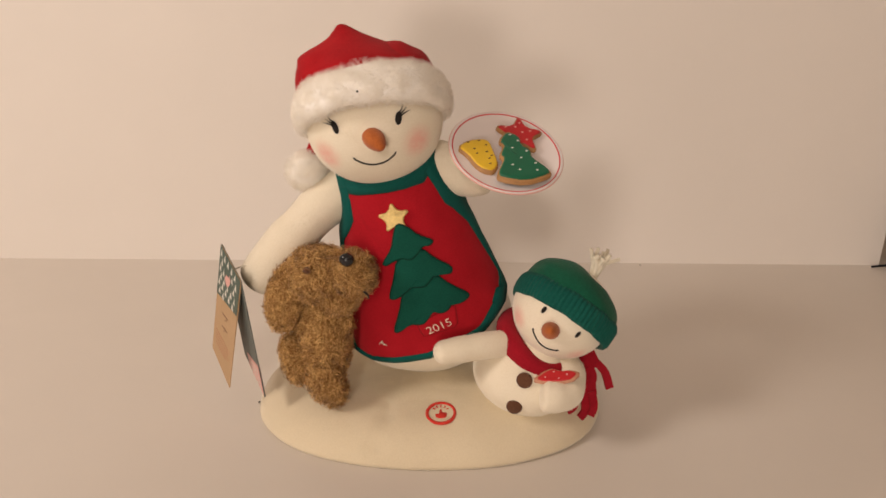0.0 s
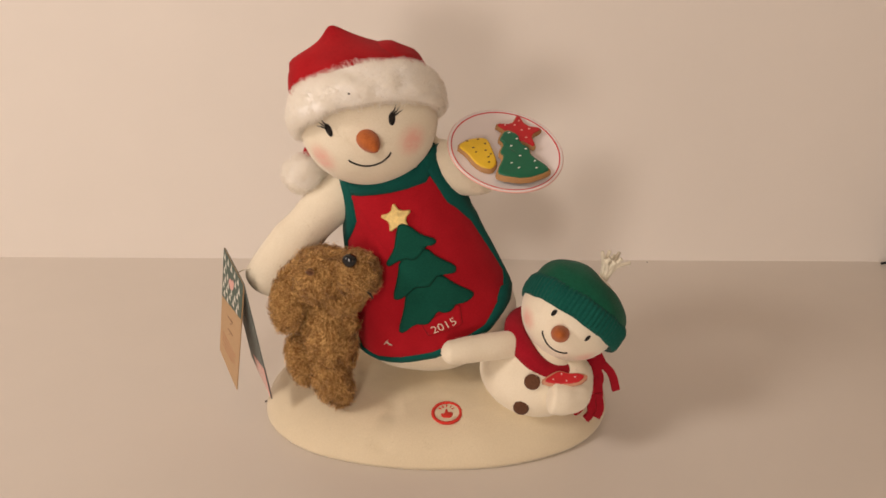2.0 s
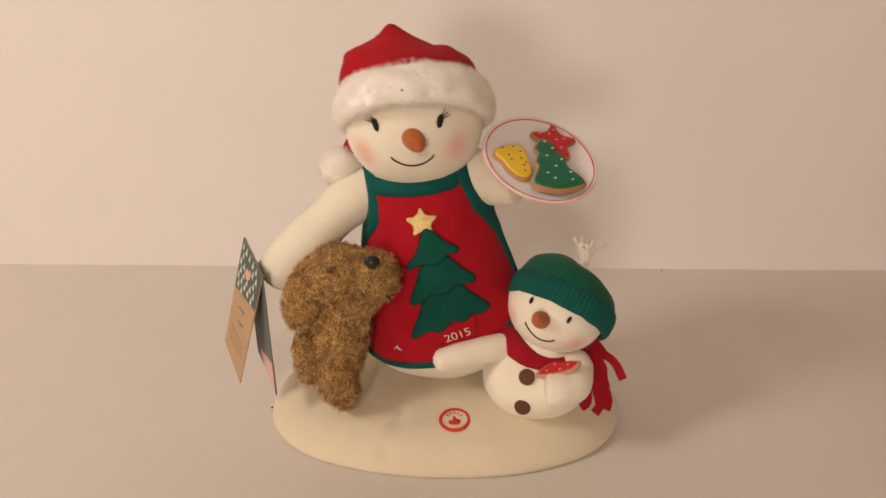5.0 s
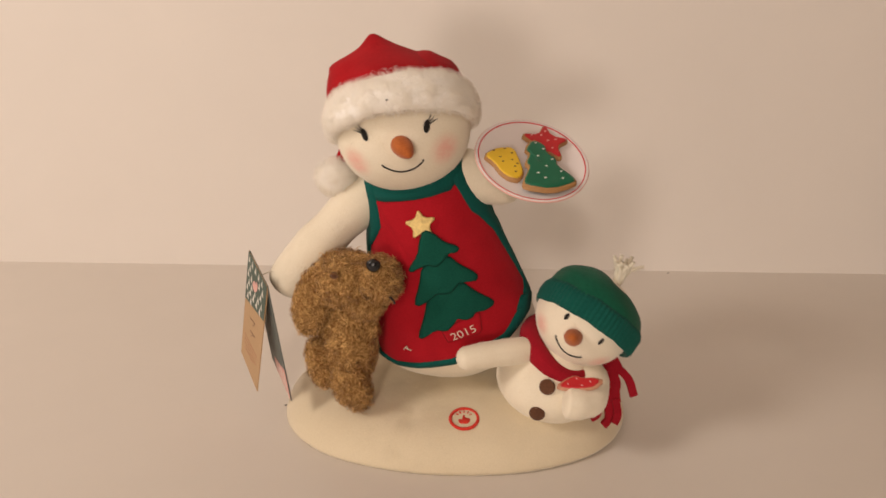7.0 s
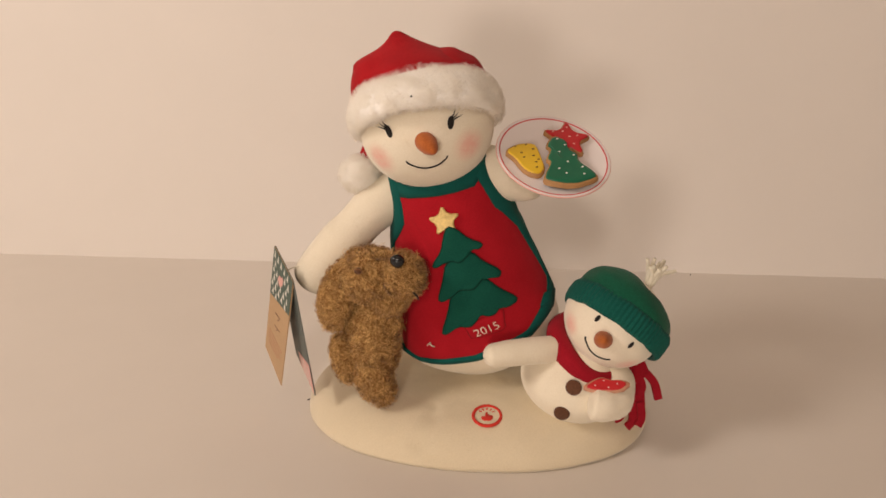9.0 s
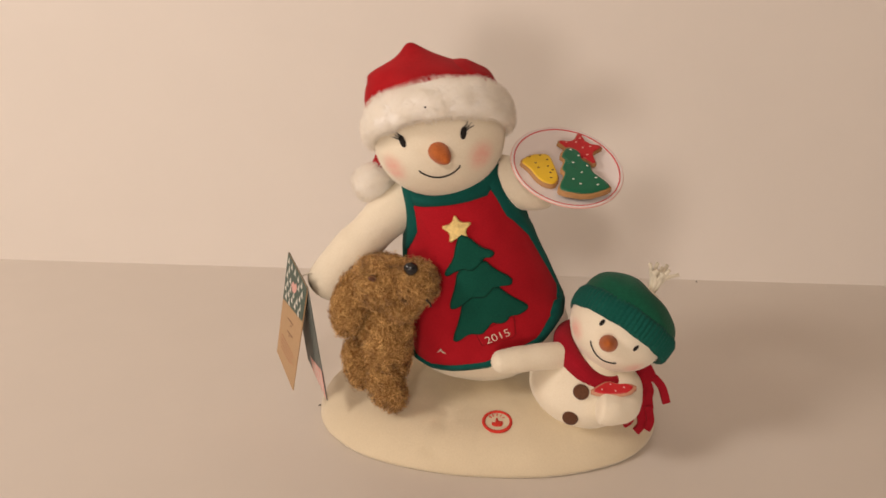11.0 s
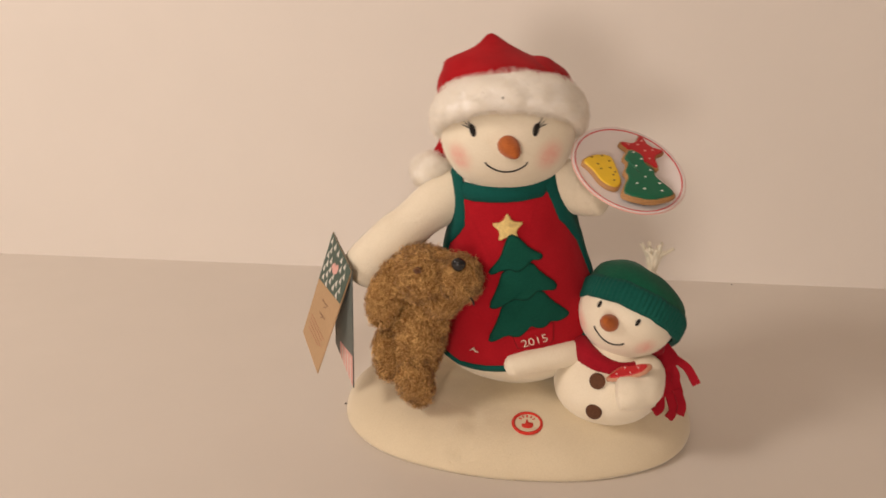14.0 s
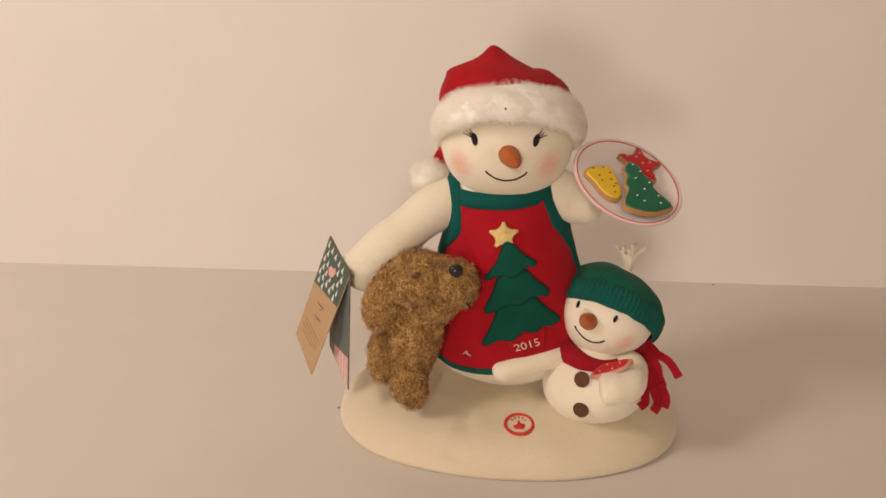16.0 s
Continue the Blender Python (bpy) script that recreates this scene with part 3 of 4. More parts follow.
for x, side in ((-0.0226, -1), (0.0190, 1)):
    eye(head, x, 0.0065, HEAD, HR, 0.0042, 0.0022, 0.15 * side)
    for k in range(3):
        a = [(x + side * (0.0004 + 0.0002 * k), 0.0095 - 0.0010 * k), (x + side * (0.0028 + 0.0012 * k), 0.0116 - 0.0012 * k), (x + side * (0.0042 + 0.0020 * k), 0.0148 - 0.0024 * k)]
        part("eyelash", tube([on_head(u, v, 0.0004) for u, v in a], lambda u: 0.00062 * (1.1 - u), 6), BLACK, head, "fine black embroidered lash")
smile = [(-0.0145, -0.0148), (-0.0130, -0.0168), (-0.0073, -0.0202), (-0.0009, -0.0216), (0.0062, -0.0205), (0.0120, -0.0172), (0.0136, -0.0150)]
part("mouth", tube(soften([on_head(x, z, 0.0002) for x, z in smile], 4), 0.0006, 6), BLACK, head, "black embroidered smile")
tip = HEAD @ pose(0.0004, -0.0395, -0.0028, 108, 0, 20)


def carrot(v):
    k = 1.0 - 0.48 * (v.z * 0.5 + 0.5)
    return Vector((v.x * k, v.y * k, v.z + 0.1 * v.x))


part("nose", ball(tip @ pose(0, 0, 0.005), (0.0088, 0.0088, 0.0128), 24, 18, carrot), NOSE, head, "orange felt carrot nose")
BRIM = HEAD @ pose(0.0005, -0.001, 0.0135, -26, 0, 0)


def brim_ring():
    pts, faces, seg, tube_seg = [], [], 64, 16
    for i in range(seg):
        a = 2 * math.pi * i / seg
        for j in range(tube_seg):
            b = 2 * math.pi * j / tube_seg
            puff = 1 + 0.10 * noise.noise(Vector((math.cos(a) * 2.5, math.sin(a) * 2.5, b)))
            w, h = 0.0080 * puff, 0.0131 * puff
            pts.append(BRIM @ Vector(((0.0465 + math.cos(b) * w) * math.cos(a), (0.0415 + math.cos(b) * w) * math.sin(a), math.sin(b) * h - 0.004 * math.cos(b))))
    for i in range(seg):
        for j in range(tube_seg):
            k, m = (i + 1) % seg, (j + 1) % tube_seg
            faces.append((i * tube_seg + j, k * tube_seg + j, k * tube_seg + m, i * tube_seg + m))
    return pts, faces


ring = brim_ring()
brim = part("hat_brim", ring, FURBASE, head, "fluffy white fur hat brim")


def brim_core(p):
    q = BRIM.inverted() @ p
    a = math.atan2(q.y / 0.0415, q.x / 0.0465)
    return BRIM @ Vector((0.0465 * math.cos(a), 0.0415 * math.sin(a), q.z * 0.55))


tagged(part("brim_fur", fur(ring, 30000, 0.0056, 5, 0.00013, 0.56, 95.0, brim_core, 0.4, 4), FUR, head, "soft white fur"), kind="stuff")


def peak(v):
    """A soft pointed crown that leans to one side, with a fold."""
    k = max(0.0, v.z)
    lean = -0.22 * k ** 1.3
    ridge = 0.05 * math.sin(4 * math.atan2(v.y, v.x) + 1.0) * k * (1 - k) * 2
    far = max(0.0, (k - 0.45) / 0.55)
    pinch = 1 - 0.66 * far * far * (3 - 2 * far)
    crease = 0.05 * noise.noise(v * 2.6) * (1 - k * k)
    pinch += crease
    side = math.atan2(v.y, -v.x)
    pinch += 0.25 * math.exp(-(side / 0.75) ** 2 - ((k - 0.69) / 0.11) ** 2) - 0.07 * math.exp(-((side + 0.9) / 0.30) ** 2 - ((k - 0.5) / 0.25) ** 2)
    return Vector((v.x * (pinch + ridge) + lean, v.y * (pinch + ridge), v.z * (1.0 + 0.13 * k)))


crown = BRIM @ pose(-0.0015, 0.0, 0.0068, 22, 0, 0)
part("hat_crown", ball(crown, (0.0480, 0.0425, 0.0430), 48, 26, peak, top=-0.05), HATRED, head, "red plush santa hat crown")
part("hat_fold", ball(HEAD @ pose(0.0235, 0.004, 0.0345, 0, 26, 0), (0.0250, 0.027, 0.0160), 32, 18, lambda v: Vector((v.x, v.y, v.z * (1 + 0.12 * noise.noise(v * 2.3))))), HATRED, head, "red plush fold of the drooping hat")
part("hat_tail", limb([HEAD @ Vector((0.005, 0.045, 0.040)), HEAD @ Vector((-0.030, 0.050, 0.015)), (-0.093, -0.006, 0.224), (-0.101, -0.014, 0.212)], lambda u: 0.014 - 0.008 * u), HATRED, head, "red plush hat tail hanging behind the head")
POM = pose(-0.1010, -0.020, 0.2070)
bobble = ball(POM, (0.0150, 0.0135, 0.0130), 24, 16)
part("pompom", bobble, FURBASE, head, "white fur pompom")
tagged(part("pompom_fur", fur(bobble, 5000, 0.0055, 8, 0.00014, 0.42, 110.0), FUR, head, "soft white fur"), kind="stuff")
part("brim_speck", ball(BRIM @ pose(-0.0030, -0.0535, -0.009), (0.0007, 0.0007, 0.0007), 8, 6), BLACK, head, "tiny black speck")

# ---- the cookie plate ----
PLATE = pose(0.0428, -0.0440, 0.2275, 31, 9, 4)


def on_plate(x, y, h):
    return PLATE @ Vector((x, y, h))


def on_dish(x, y, h):
    return PLATE @ Vector((x - 0.0035, y - 0.005, h))


def cookie_plate():
    plate = thing("cookie_plate", PLATE, "small white toy plate with red rim line and iced cookies", "plate")
    pts, faces, seg = [], [], 64
    for r, h in ((0.0, 0.0), (0.018, 0.0), (0.032, 0.0004), (0.0375, 0.0012), (0.0400, 0.0020), (0.0405, 0.0017), (0.0402, 0.0008), (0.032, -0.0022), (0.0, -0.0026)):
        for j in range(seg):
            a = 2 * math.pi * j / seg
            pts.append(on_plate(max(r, 1e-5) * math.cos(a), max(r, 1e-5) * math.sin(a), h))
    for i in range(8):
        faces += [(i * seg + j, i * seg + (j + 1) % seg, (i + 1) * seg + (j + 1) % seg, (i + 1) * seg + j) for j in range(seg)]
    part("dish", (pts, faces), CHINA, plate, "white dish")
    circle = [(math.cos(a), math.sin(a)) for a in np.linspace(0, 2 * math.pi, 72, endpoint=False)]
    part("rim_line", tube([on_plate(x * 0.0382, y * 0.0382, 0.0012) for x, y in circle], 0.00055, 6, closed=True), PLATERED, plate, "thin red rim line")
    part("rim_edge", tube([on_plate(x * 0.0402, y * 0.0402, 0.0012) for x, y in circle], 0.00065, 8, closed=True), PLATEPINK, plate, "pale pink outer edge")
    fir = [(0.0015, 0.0200), (0.0110, 0.0170), (0.0125, 0.0075), (0.0195, 0.0040), (0.0200, -0.0040), (0.0328, -0.0135), (0.0332, -0.0180), (0.0160, -0.0285), (-0.0030, -0.0285), (-0.0045, -0.0240), (0.0005, -0.0085), (-0.0030, -0.0055), (0.0005, 0.0050), (-0.0035, 0.0085)]
    bell = [(-0.0340, 0.0010), (-0.0260, 0.0100), (-0.0160, 0.0135), (-0.0115, 0.0120), (-0.0075, 0.0000), (-0.0045, -0.0110), (-0.0080, -0.0180), (-0.0150, -0.0180), (-0.0210, -0.0135), (-0.0265, -0.0050)]
    stars = [((0.0200 if i % 2 == 0 else 0.0088) * math.sin(i * math.pi / 5 - 0.05) + 0.0105, (0.0200 if i % 2 == 0 else 0.0088) * math.cos(i * math.pi / 5 - 0.05) + 0.0240) for i in range(10)]
    dots_fir = [(0.0045, 0.0150), (0.0100, 0.0100), (0.0060, 0.0020), (0.0160, 0.0010), (0.0120, -0.0065), (0.0220, -0.0095), (0.0060, -0.0145), (0.0110, -0.0180), (0.0230, -0.0160)]
    dots_bell = [(-0.0265, 0.0060), (-0.0190, 0.0095), (-0.0140, 0.0060), (-0.0220, 0.0005), (-0.0200, -0.0035), (-0.0135, -0.0005), (-0.0100, -0.0035), (-0.0115, -0.0065), (-0.0110, -0.0115)]
    dots_star = [(0.0100, 0.0345), (0.0070, 0.0295), (0.0000, 0.0280), (0.0120, 0.0250), (0.0175, 0.0275), (0.0150, 0.0180)]
    for name, line, low, ice, dots, dot in (("star_cookie", stars, 0.0006, ICERED, dots_star, PLATEPINK), ("bell_cookie", bell, 0.0006, ICEYELLOW, dots_bell, DOTBROWN), ("tree_cookie", fir, 0.0034, ICEGREEN, dots_fir, DOTWHITE)):
        over = 0.0 if name == "tree_cookie" else 0.0022
        line = [p + Vector((over, -over)) for p in outline(line, 1, 1)]
        dots = [(x + over, y - over) for x, y in dots]
        c = sum(line, Vector((0, 0))) / len(line)
        cookie = part(name, slab(line, on_dish, low, low + 0.0036, 0.0007), BISCUIT, plate, "browned biscuit with coloured icing")
        part("icing", patch([c.lerp(p, 0.93) for p in line], on_dish, low + 0.0034, 0.0011), ice, cookie, "smooth coloured icing")
        for x, y in dots:
            part("sprinkle", ball(PLATE @ pose(x - 0.0035, y - 0.005, low + 0.0046, 0, 0, 25), (0.00100, 0.00055, 0.0005), 10, 6), dot, cookie)
    return plate


plate = cookie_plate()

# ---- the puppy under the arm ----
PUP = pose(-0.092, -0.055, 0.036)


def puppy():
    dog = thing("plush_puppy", PUP, "curly golden-brown plush puppy held under the snowman's arm", "plush toy")

    def lump(v):
        return v * (1 + 0.05 * noise.noise(v * 3.0) + 0.13 * noise.noise(v * 7.0))

    pieces = [
        ("body", ball(pose(-0.0905, -0.052, 0.085, 0, 4, 0), (0.0200, 0.0190, 0.043), 32, 22, lump), 15000, "curly brown body"),
        ("head", ball(pose(-0.0890, -0.056, 0.1385, 0, -6, 0), (0.0240, 0.0225, 0.0190), 32, 20, lump), 12000, "curly brown head"),
        ("muzzle", ball(pose(-0.0640, -0.062, 0.1415, 0, -10, 0), (0.0155, 0.0160, 0.0150), 28, 18, lump), 8000, "curly brown muzzle"),
        ("chin", ball(pose(-0.0735, -0.0600, 0.1250, 0, 30, 0), (0.0125, 0.0135, 0.0150), 24, 16, lump), 6000, "curly brown chin"),
        ("ear", ball(pose(-0.1140, -0.064, 0.122, 0, 12, 0), (0.0110, 0.0085, 0.0235), 24, 16, lump), 7000, "long curly brown ear"),
        ("paw", ball(pose(-0.1100, -0.062, 0.0720, 0, -10, 0), (0.0085, 0.0100, 0.0190), 24, 16, lump), 4500, "curly brown front paw"),
        ("foot", ball(pose(-0.0870, -0.066, 0.0545, 14, -14, 0), (0.0120, 0.0110, 0.0210), 24, 16, lump), 5500, "curly brown hind foot"),
    ]
    for i, (name, shape, hairs, label) in enumerate(pieces):
        p = part(name, shape, DOGBASE, dog, label)
        tagged(part("fur", fur(shape, hairs * 6 // 5, 0.0082, 20 + i, 0.00022, 0.60, 150.0, None, 0.75, 5), DOGFUR, p, "curly golden-brown fur"), kind="stuff")
    part("nose", ball(pose(-0.0640, -0.0790, 0.1590, 20, 0, 0), (0.0051, 0.0042, 0.0052), 20, 14, lambda v: Vector((v.x * (1 + 0.18 * v.z), v.y, v.z))), GLOSS, dog, "shiny black plastic nose")
    EYE = pose(-0.0915, -0.0822, 0.1525, 20)
    socket = part("eye", ball(EYE, (0.0024, 0.0020, 0.0024), 14, 10), BROWN, dog, "small dark eye half hidden in fur")
    part("eye_rim", tube([EYE @ Vector((0.0026 * math.cos(a), -0.0010, 0.0024 * math.sin(a))) for a in np.linspace(0, 2 * math.pi, 18, endpoint=False)], 0.0005, 6, closed=True), DOGBASE, socket, "dark stitched eye rim")
    part("mouth_stitch", tube([(-0.0530, -0.0800, 0.1360), (-0.0505, -0.0790, 0.1330), (-0.0500, -0.0780, 0.1300)], 0.0007, 6), BLACK, dog, "short dark mouth stitch")
    return dog


dog = puppy()

# ---- the folded hang tag on the arm ----
TAGTOP = Vector((-0.1725, -0.024, 0.1486))
TAG = Matrix.Translation(TAGTOP)
EDGE, DOWN, DOWN2 = Vector((0.0285, -0.0450, -0.0122)), Vector((-0.0295, 0.0305, -0.1070)), Vector((0.0070, 0.0070, -0.1000))


def hang_tag():
    card = thing("hang_tag", TAG, "folded kraft paper hang tag printed dark green and pink", "tag")

    def sheet(down, out):
        n = EDGE.cross(down).normalized() * out
        return lambda u, v, h: TAGTOP + EDGE * u + down * v + n * h

    front, rear = sheet(DOWN, 1), sheet(DOWN2, 1)
    if front(0, 0, 1).y > TAGTOP.y:
        front = sheet(DOWN, -1)
    if rear(0, 0, 1).x < TAGTOP.x:
        rear = sheet(DOWN2, -1)
    square = outline([(0, 0), (1, 0), (1, 1), (0, 1)], 4)
    leaf = part("front_leaf", slab(square, front, -0.0004, 0.0004, 0.0), KRAFT, card, "kraft front leaf", flat=True)
    back = part("back_leaf", slab(square, rear, -0.0004, 0.0004, 0.0), CARDGREY, card, "dark grey-green back leaf", flat=True)
    for s in (-1, 1):
        part("green_print", slab(outline([(0.01, 0.0), (0.99, 0.0), (0.99, 0.30), (0.01, 0.43)], 2), lambda u, v, h: front(u, v, h * s), 0.0005, 0.0007, 0.0), CARDGREEN, leaf, "dark green printed top", flat=True)
        rng = random.Random(3)
        for i in range(5):
            for j in range(6):
                u, v = 0.10 + 0.17 * i + 0.06 * (j % 2), 0.04 + 0.062 * j
                if u > 0.93 or v > 0.40 - 0.13 * u or (0.32 < u < 0.62 and 0.10 < v < 0.22):
                    continue
                tree = [Vector((u + x * 0.085 * rng.uniform(0.7, 1.2), v + y * 0.058)) for x, y in ((0, -0.5), (0.5, 0.5), (-0.5, 0.5))]
                part("printed_tree", slab(tree, lambda a, b, h: front(a, b, h * s), 0.0008, 0.00095, 0.0), CARDWHITE, leaf, flat=True)
        mark = [Vector(p) for p in ((0.34, 0.185), (0.40, 0.140), (0.50, 0.135), (0.54, 0.105), (0.60, 0.130), (0.58, 0.175), (0.50, 0.215), (0.42, 0.220))]
        part("pink_mark", slab(mark, lambda a, b, h: front(a, b, h * s), 0.0008, 0.00095, 0.0), CARDPINK, leaf, "pink printed mark", flat=True)
        for v, u0, u1 in ((0.50, 0.36, 0.62), (0.525, 0.50, 0.58), (0.61, 0.40, 0.66), (0.635, 0.48, 0.55), (0.74, 0.14, 0.86), (0.78, 0.14, 0.80), (0.82, 0.14, 0.84), (0.86, 0.18, 0.70)):
            bar = [Vector(p) for p in ((u0, v), (u1, v - 0.03), (u1, v - 0.020), (u0, v + 0.010))]
            part("printed_line", slab(bar, lambda a, b, h: front(a, b, h * s), 0.0005, 0.0007, 0.0), CARDRUST if v < 0.7 else CARDFAINT, leaf, flat=True)
        part("pink_print", slab(outline([(0.3, 0.86), (0.99, 0.72), (0.99, 0.99), (0.3, 0.99)], 2), lambda u, v, h: rear(u, v, h * s), 0.0005, 0.0007, 0.0), CARDPINK, back, "faded pink printed foot", flat=True)
        for k in range(4):
            stripe = [Vector(p) for p in ((0.45 + 0.14 * k, 0.84 - 0.02 * k), (0.475 + 0.14 * k, 0.83 - 0.02 * k), (0.475 + 0.14 * k, 0.985), (0.45 + 0.14 * k, 0.985))]
            part("white_stripe", slab(stripe, lambda u, v, h: rear(u, v, h * s), 0.0008, 0.00095, 0.0), CARDWHITE, back, flat=True)
    part("string", tube(soften([TAGTOP + EDGE * 0.5 + DOWN * 0.08, (-0.150, -0.044, 0.139), (-0.138, -0.040, 0.138)], 5), 0.0005, 6), CREAM, card, "thin white fastening loop")
    return card


tag = hang_tag()

# ---- the small snowman ----
KID = pose(0.064, -0.035, 0.030)
KHEAD = pose(0.0930, -0.0460, 0.1045, 0, 31, -12)
KR = (0.0372, 0.0355, 0.0355)


def small_snowman():
    kid = thing("small_plush_snowman", KID, "small cream plush snowman in green knit cap and red scarf", "plush toy")
    trunk = pose(0.0665, -0.0410, 0.0555, 0, 16, -6)

    def pear(v):
        return Vector((v.x * (1 - 0.16 * v.z), v.y * (1 - 0.20 * v.z), max(v.z, -0.88)))

    part("body", napped(ball(trunk, (0.0400, 0.0392, 0.0350), 36, 24, pear), 5000, 55), FLEECE, kid, "round cream fleece body")
    part("arm", limb([(0.060, -0.046, 0.077), (0.042, -0.058, 0.0830), (0.017, -0.068, 0.0845), (-0.0033, -0.0735, 0.0836)], lambda u: 0.0108 - 0.0026 * u * u, nap=2500), FLEECE, kid, "cream fleece arm stretched out")
    part("arm", limb([(0.088, -0.044, 0.063), (0.0970, -0.058, 0.0585), (0.0940, -0.074, 0.0520), (0.084, -0.082, 0.0530), (0.074, -0.083, 0.0548)], lambda u: 0.0138 - 0.0020 * u, nap=2500), FLEECE, kid, "cream fleece arm bent round a cookie")
    fleece = blushed("blushed_small_fleece", (0.80, 0.715, 0.565), (0.87, 0.795, 0.655), [(-0.0255, -0.020, -0.0130), (0.0225, -0.0215, -0.0130)], 0.0125)
    head = part("head", napped(ball(KHEAD, KR, 36, 24), 5000, 53), fleece, kid, "round cream fleece head with pink cheeks", at=KHEAD)
    for x, z in ((-0.0152, 0.0072), (0.0141, 0.0051)):
        eye(head, x, z, KHEAD, KR, 0.0028, 0.0014, 0.1)
    grin = [(-0.0138, -0.0098), (-0.0122, -0.0122), (-0.0055, -0.0168), (0.0014, -0.0180), (0.0072, -0.0160), (0.0098, -0.0138)]
    part("mouth", tube(soften([on_head(x, z, 0.0002, KHEAD, KR) for x, z in grin], 4), 0.0006, 6), BLACK, head, "black embroidered smile")
    stub = Matrix.Translation((0.0812, -0.0830, 0.1060)) @ Vector((-0.10, -0.90, 0.42)).to_track_quat("Z", "Y").to_matrix().to_4x4()
    part("nose", ball(stub, (0.0064, 0.0060, 0.0105), 22, 16, lambda v: Vector((v.x * (1 - 0.30 * v.z), v.y * (1 - 0.30 * v.z), v.z))), NOSE, head, "orange-brown felt nose")
    cap = KHEAD @ pose(0.0016, -0.0015, -0.0070, -32, 2, 0)

    def slouch(v):
        """A knitted crown, fuller on one side, with soft lumps."""
        k = max(0.0, v.z)
        full = 1 + 0.10 * k * math.sin(2.2 * k) + 0.035 * noise.noise(v * 2.6 + Vector((3.0, 0.0, 1.0)))
        return Vector((v.x * full - 0.16 * k * k, v.y * full, v.z * (1 + 0.06 * noise.noise(v * 2.2) - 0.10 * v.x * k)))

    part("cap", ball(cap @ pose(0, 0, 0.012), (0.0392, 0.0402, 0.0300), 56, 24, slouch, top=-0.1), KNIT, head, "green knit cap")
    pts, faces, seg = [], [], 288
    for h, r in ((0.000, -0.0015), (-0.0008, 0.0016), (0.002, 0.0030), (0.008, 0.0036), (0.014, 0.0034), (0.0175, 0.0018), (0.0182, -0.002)):
        for j in range(seg):
            a = 2 * math.pi * j / seg
            rib = 0.00055 * math.cos(72 * a) + 0.0006 * noise.noise(Vector((math.cos(a) * 3, math.sin(a) * 3, h * 90)))
            rib *= 1 if r > 0.001 else 0.3
            pts.append(cap @ Vector(((0.0377 + r + rib) * math.cos(a), (0.0382 + r + rib) * math.sin(a), h + 0.0008 * noise.noise(Vector((math.cos(a) * 4, math.sin(a) * 4, 5.0))))))
    for i in range(6):
        faces += [(i * seg + j, i * seg + (j + 1) % seg, (i + 1) * seg + (j + 1) % seg, (i + 1) * seg + j) for j in range(seg)]
    part("cap_band", (pts, faces), KNITBAND, head, "ribbed green knit band")
    rng = random.Random(4)
    top = Vector((0.1172, -0.0395, 0.1290))
    straight = Vector((0.36, 0.05, 0.93)).normalized()
    for i in range(12):
        a = i * 2.4
        way = (straight + Vector((0.42 * math.cos(a), 0.30 * math.sin(a), 0.25 * math.sin(a * 1.7)))).normalized()
        bend = Vector((rng.gauss(0, 0.5), rng.gauss(0, 0.3), rng.gauss(0, 0.3)))
        part("tassel_yarn", tube(soften([top - straight * 0.003, top + way * 0.010, top + (way + bend * 0.5).normalized() * rng.uniform(0.017, 0.024)], 3), lambda u: 0.0021 - 0.0007 * u, 7), CREAM, head, "cream yarn tassel")
    # scarf
    neck = Matrix.Translation((0.0768, -0.0400, 0.0755)) @ Vector((0.026, -0.0155, 0.046)).to_track_quat('Z', 'Y').to_matrix().to_4x4()
    loop = [neck @ Vector((0.0282 * math.cos(a), 0.0282 * math.sin(a), 0.0012 * math.sin(3 * a))) for a in np.linspace(0, 2 * math.pi, 48, endpoint=False)]
    scarf = part("scarf", tube(loop, 0.0084, 14, 1.0, closed=True), SCARF, kid, "red felt scarf")
    knot = ball(pose(0.1035, -0.0480, 0.0765, 0, 35, 20), (0.0115, 0.0085, 0.0090), 24, 16, lambda v: v * (1 + 0.12 * noise.noise(v * 2.5)))
    part("scarf_knot", knot, SCARF, scarf, "gathered red felt knot")

    def strip(path, wide, name="scarf_tail"):
        line = [p + Vector((-0.0035, 0.0, -0.0045)) for p in soften(path, 5)]
        pts, faces = [], []
        for i, c in enumerate(line):
            way = (line[min(i + 1, len(line) - 1)] - line[max(i - 1, 0)]).normalized()
            s = way.cross(Vector((0.3, -1.0, 0.1))).normalized() * wide
            n = way.cross(s).normalized() * 0.0012
            pts += [c - s - n, c + s - n, c + s + n, c - s + n]
        for i in range(len(line) - 1):
            faces += [(i * 4 + j, i * 4 + (j + 1) % 4, i * 4 + 4 + (j + 1) % 4, i * 4 + 4 + j) for j in range(4)]
        faces += [(0, 1, 2, 3), tuple(range(len(pts) - 4, len(pts)))]
        return part(name, (pts, faces), SCARF, scarf, "fringed red felt tail", flat=True)

    strip([(0.1000, -0.034, 0.086), (0.1130, -0.042, 0.076), (0.1210, -0.050, 0.062)], 0.0070)
    strip([(0.0960, -0.038, 0.082), (0.1110, -0.052, 0.062), (0.1140, -0.060, 0.044)], 0.0095)
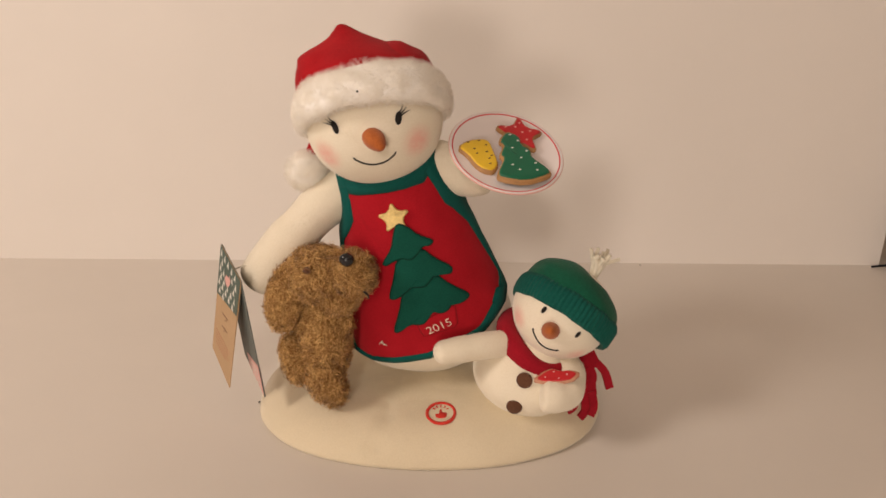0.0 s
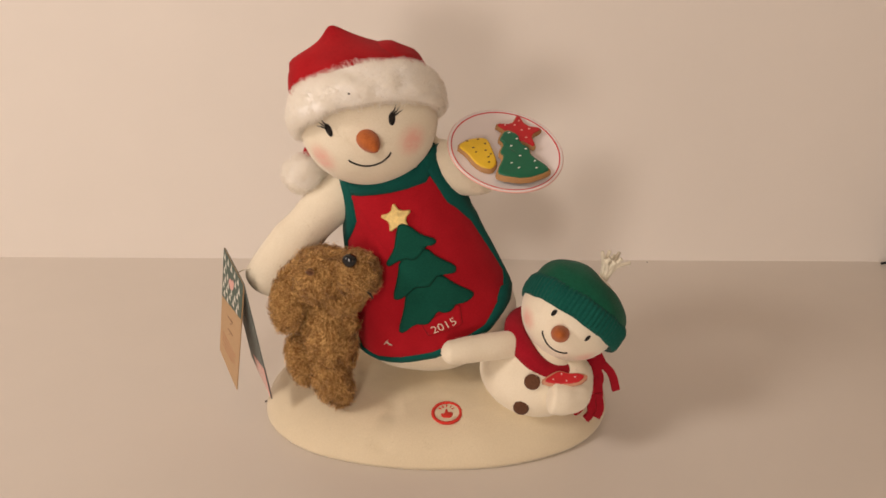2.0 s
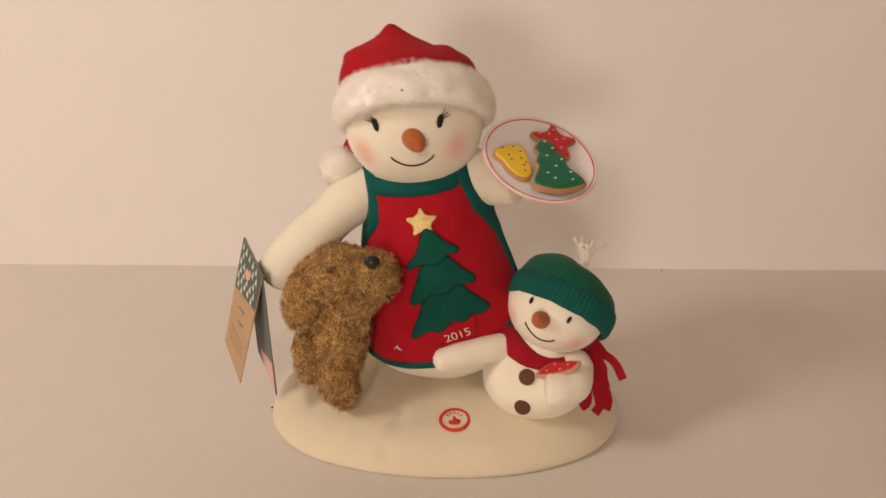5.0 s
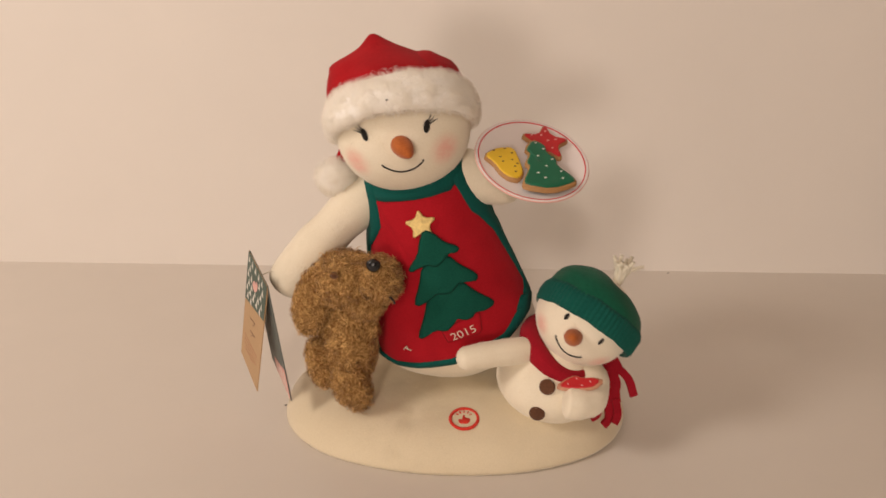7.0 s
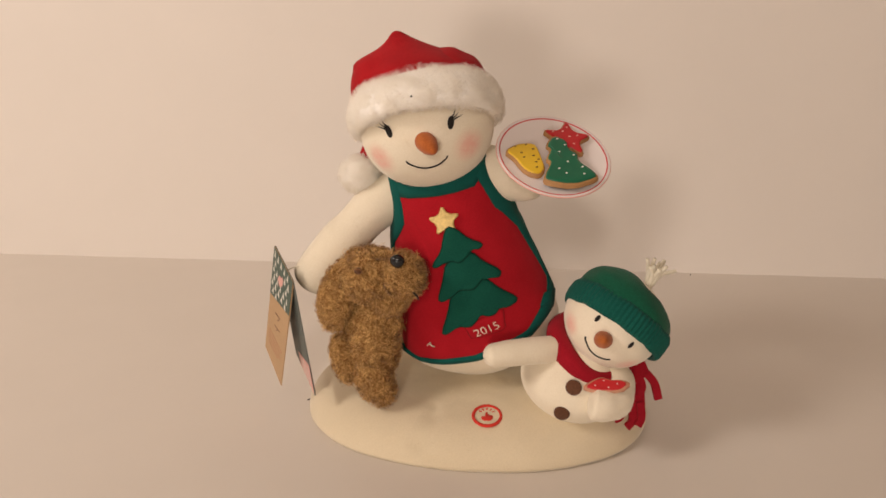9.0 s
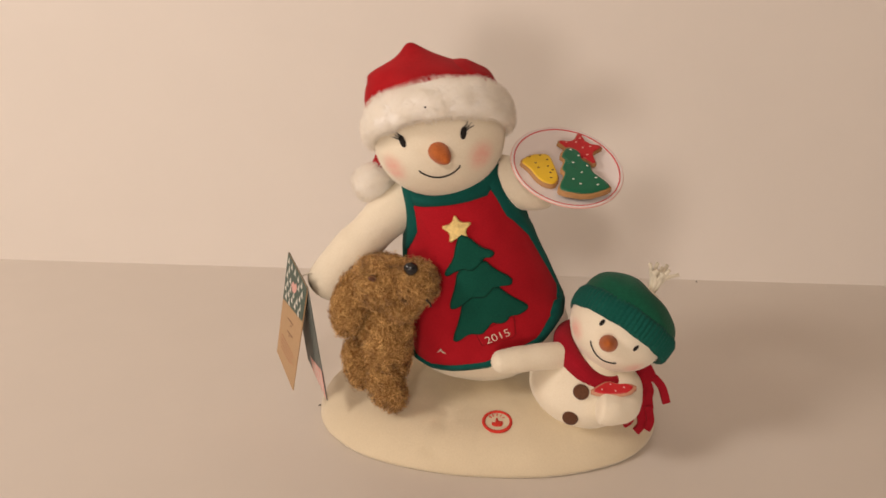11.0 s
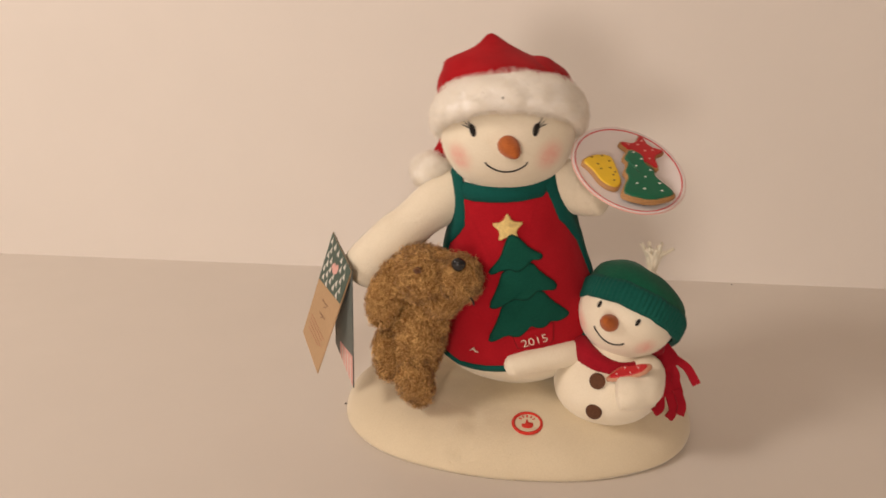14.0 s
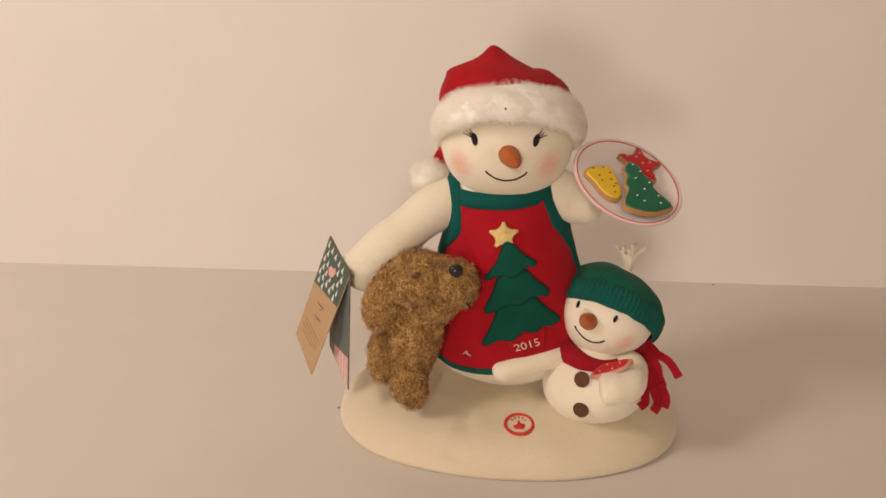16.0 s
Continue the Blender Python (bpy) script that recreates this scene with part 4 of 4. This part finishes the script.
    for p in ([(0.1180, -0.049, 0.064), (0.1205, -0.053, 0.057), (0.1185, -0.056, 0.050)], [(0.1240, -0.048, 0.066), (0.1300, -0.051, 0.059), (0.1335, -0.054, 0.047)],
              [(0.1070, -0.060, 0.048), (0.1050, -0.064, 0.038), (0.1000, -0.067, 0.0355)], [(0.1130, -0.060, 0.046), (0.1135, -0.065, 0.035), (0.1090, -0.069, 0.0305)], [(0.1190, -0.059, 0.047), (0.1200, -0.064, 0.037), (0.1170, -0.067, 0.0310)]):
        strip(p, 0.0030, "fringe")
    for px, py, pz, up in ((0.0632, -0.0785, 0.0640, 76), (0.0556, -0.0790, 0.0422, 90)):
        b = pose(px, py, pz, up, 0, -8)
        part("button", ball(b, (0.0060, 0.0060, 0.0022), 24, 10), BROWN, kid, "brown felt button")
    # the iced cookie under its arm
    c = pose(0.0865, -0.0785, 0.0668, 30, -3, -6)

    def on_biscuit(x, y, h):
        return c @ Vector((x, y, h))

    shape = outline([(-0.0180, -0.0032), (-0.0105, -0.0058), (0.0105, -0.0050), (0.0180, 0.0022), (0.0115, 0.0050), (0.0030, 0.0042), (-0.0035, 0.0066), (-0.0095, 0.0038)], 1, 1)
    bit = part("cookie", slab(shape, on_biscuit, -0.0014, 0.0014, 0.0005), BISCUITPINK, kid, "pale biscuit with red icing")
    part("icing", patch([p * 0.84 for p in shape], on_biscuit, 0.0013, 0.0008), ICERED, bit, "smooth red icing")
    for x, y in ((-0.0080, -0.0015), (0.0015, -0.0025), (0.0075, 0.0008), (-0.0020, 0.0030)):
        part("sprinkle", ball(c @ pose(x, y, 0.0022), (0.0006, 0.0005, 0.0004), 8, 6), DOTWHITE, bit)
    return kid


kid = small_snowman()

# ---- small things on the tabletop ----
# a black solid added to fill the dark gap past the board's end
gap_wedge = thing("dark_wedge", pose(0.60, 0.33, 0.0), "black wedge standing in for the dark gap beside the board", "bag")


def slumped(v):
    return Vector((v.x * (1 - 0.38 * (v.z + 0.8)), v.y, v.z if v.z > -0.8 else -0.8)) * (1 + 0.06 * noise.noise(v * 2.0))


part("wedge_body", ball(pose(0.618, 0.290, 0.062, 0, 4, 0), (0.082, 0.030, 0.080), 28, 18, slumped), NIGHT, gap_wedge, "black body of the wedge")
part("wedge_stub", tube(soften([(0.580, 0.300, 0.010), (0.550, 0.312, 0.0045), (0.535, 0.314, 0.0018)], 4), 0.0016, 8), NIGHT, gap_wedge, "thin dark stub at the foot of the board")
for x, y in ((-0.1600, -0.0125), (0.243, 0.3170)):
    crumb = part("crumb", ball(pose(x, y, 0.0006, 0, 0, 40), (0.0012, 0.0006, 0.0006), 8, 6), BLACK, None)
    tagged(crumb, "tiny dark crumb lying on the white tabletop", "crumb", "crumbs on the tabletop")


# ---- what moves: everything sways on its hidden hinge ----
def swung(name, degrees):
    pivot, axis = HINGE[name]
    p = Matrix.Translation(pivot)
    return p @ Matrix.Rotation(radians(degrees), 4, Vector(axis).normalized()) @ p.inverted()


def motions():
    walk(toy, [(row[0], swung("body", row[1]) @ TORSO) for row in SWAY])
    walk(head, [(row[0], (swung("body", row[1]) @ TORSO).inverted() @ swung("head", row[2]) @ HEAD) for row in SWAY])
    walk(plate, [(row[0], swung("plate", row[3]) @ PLATE) for row in SWAY])
    walk(dog, [(row[0], swung("body", row[1]) @ PUP) for row in SWAY])
    walk(tag, [(row[0], swung("tag", row[4]) @ TAG) for row in SWAY])
    walk(kid, [(row[0], swung("small", row[5]) @ KID) for row in SWAY])


motions()
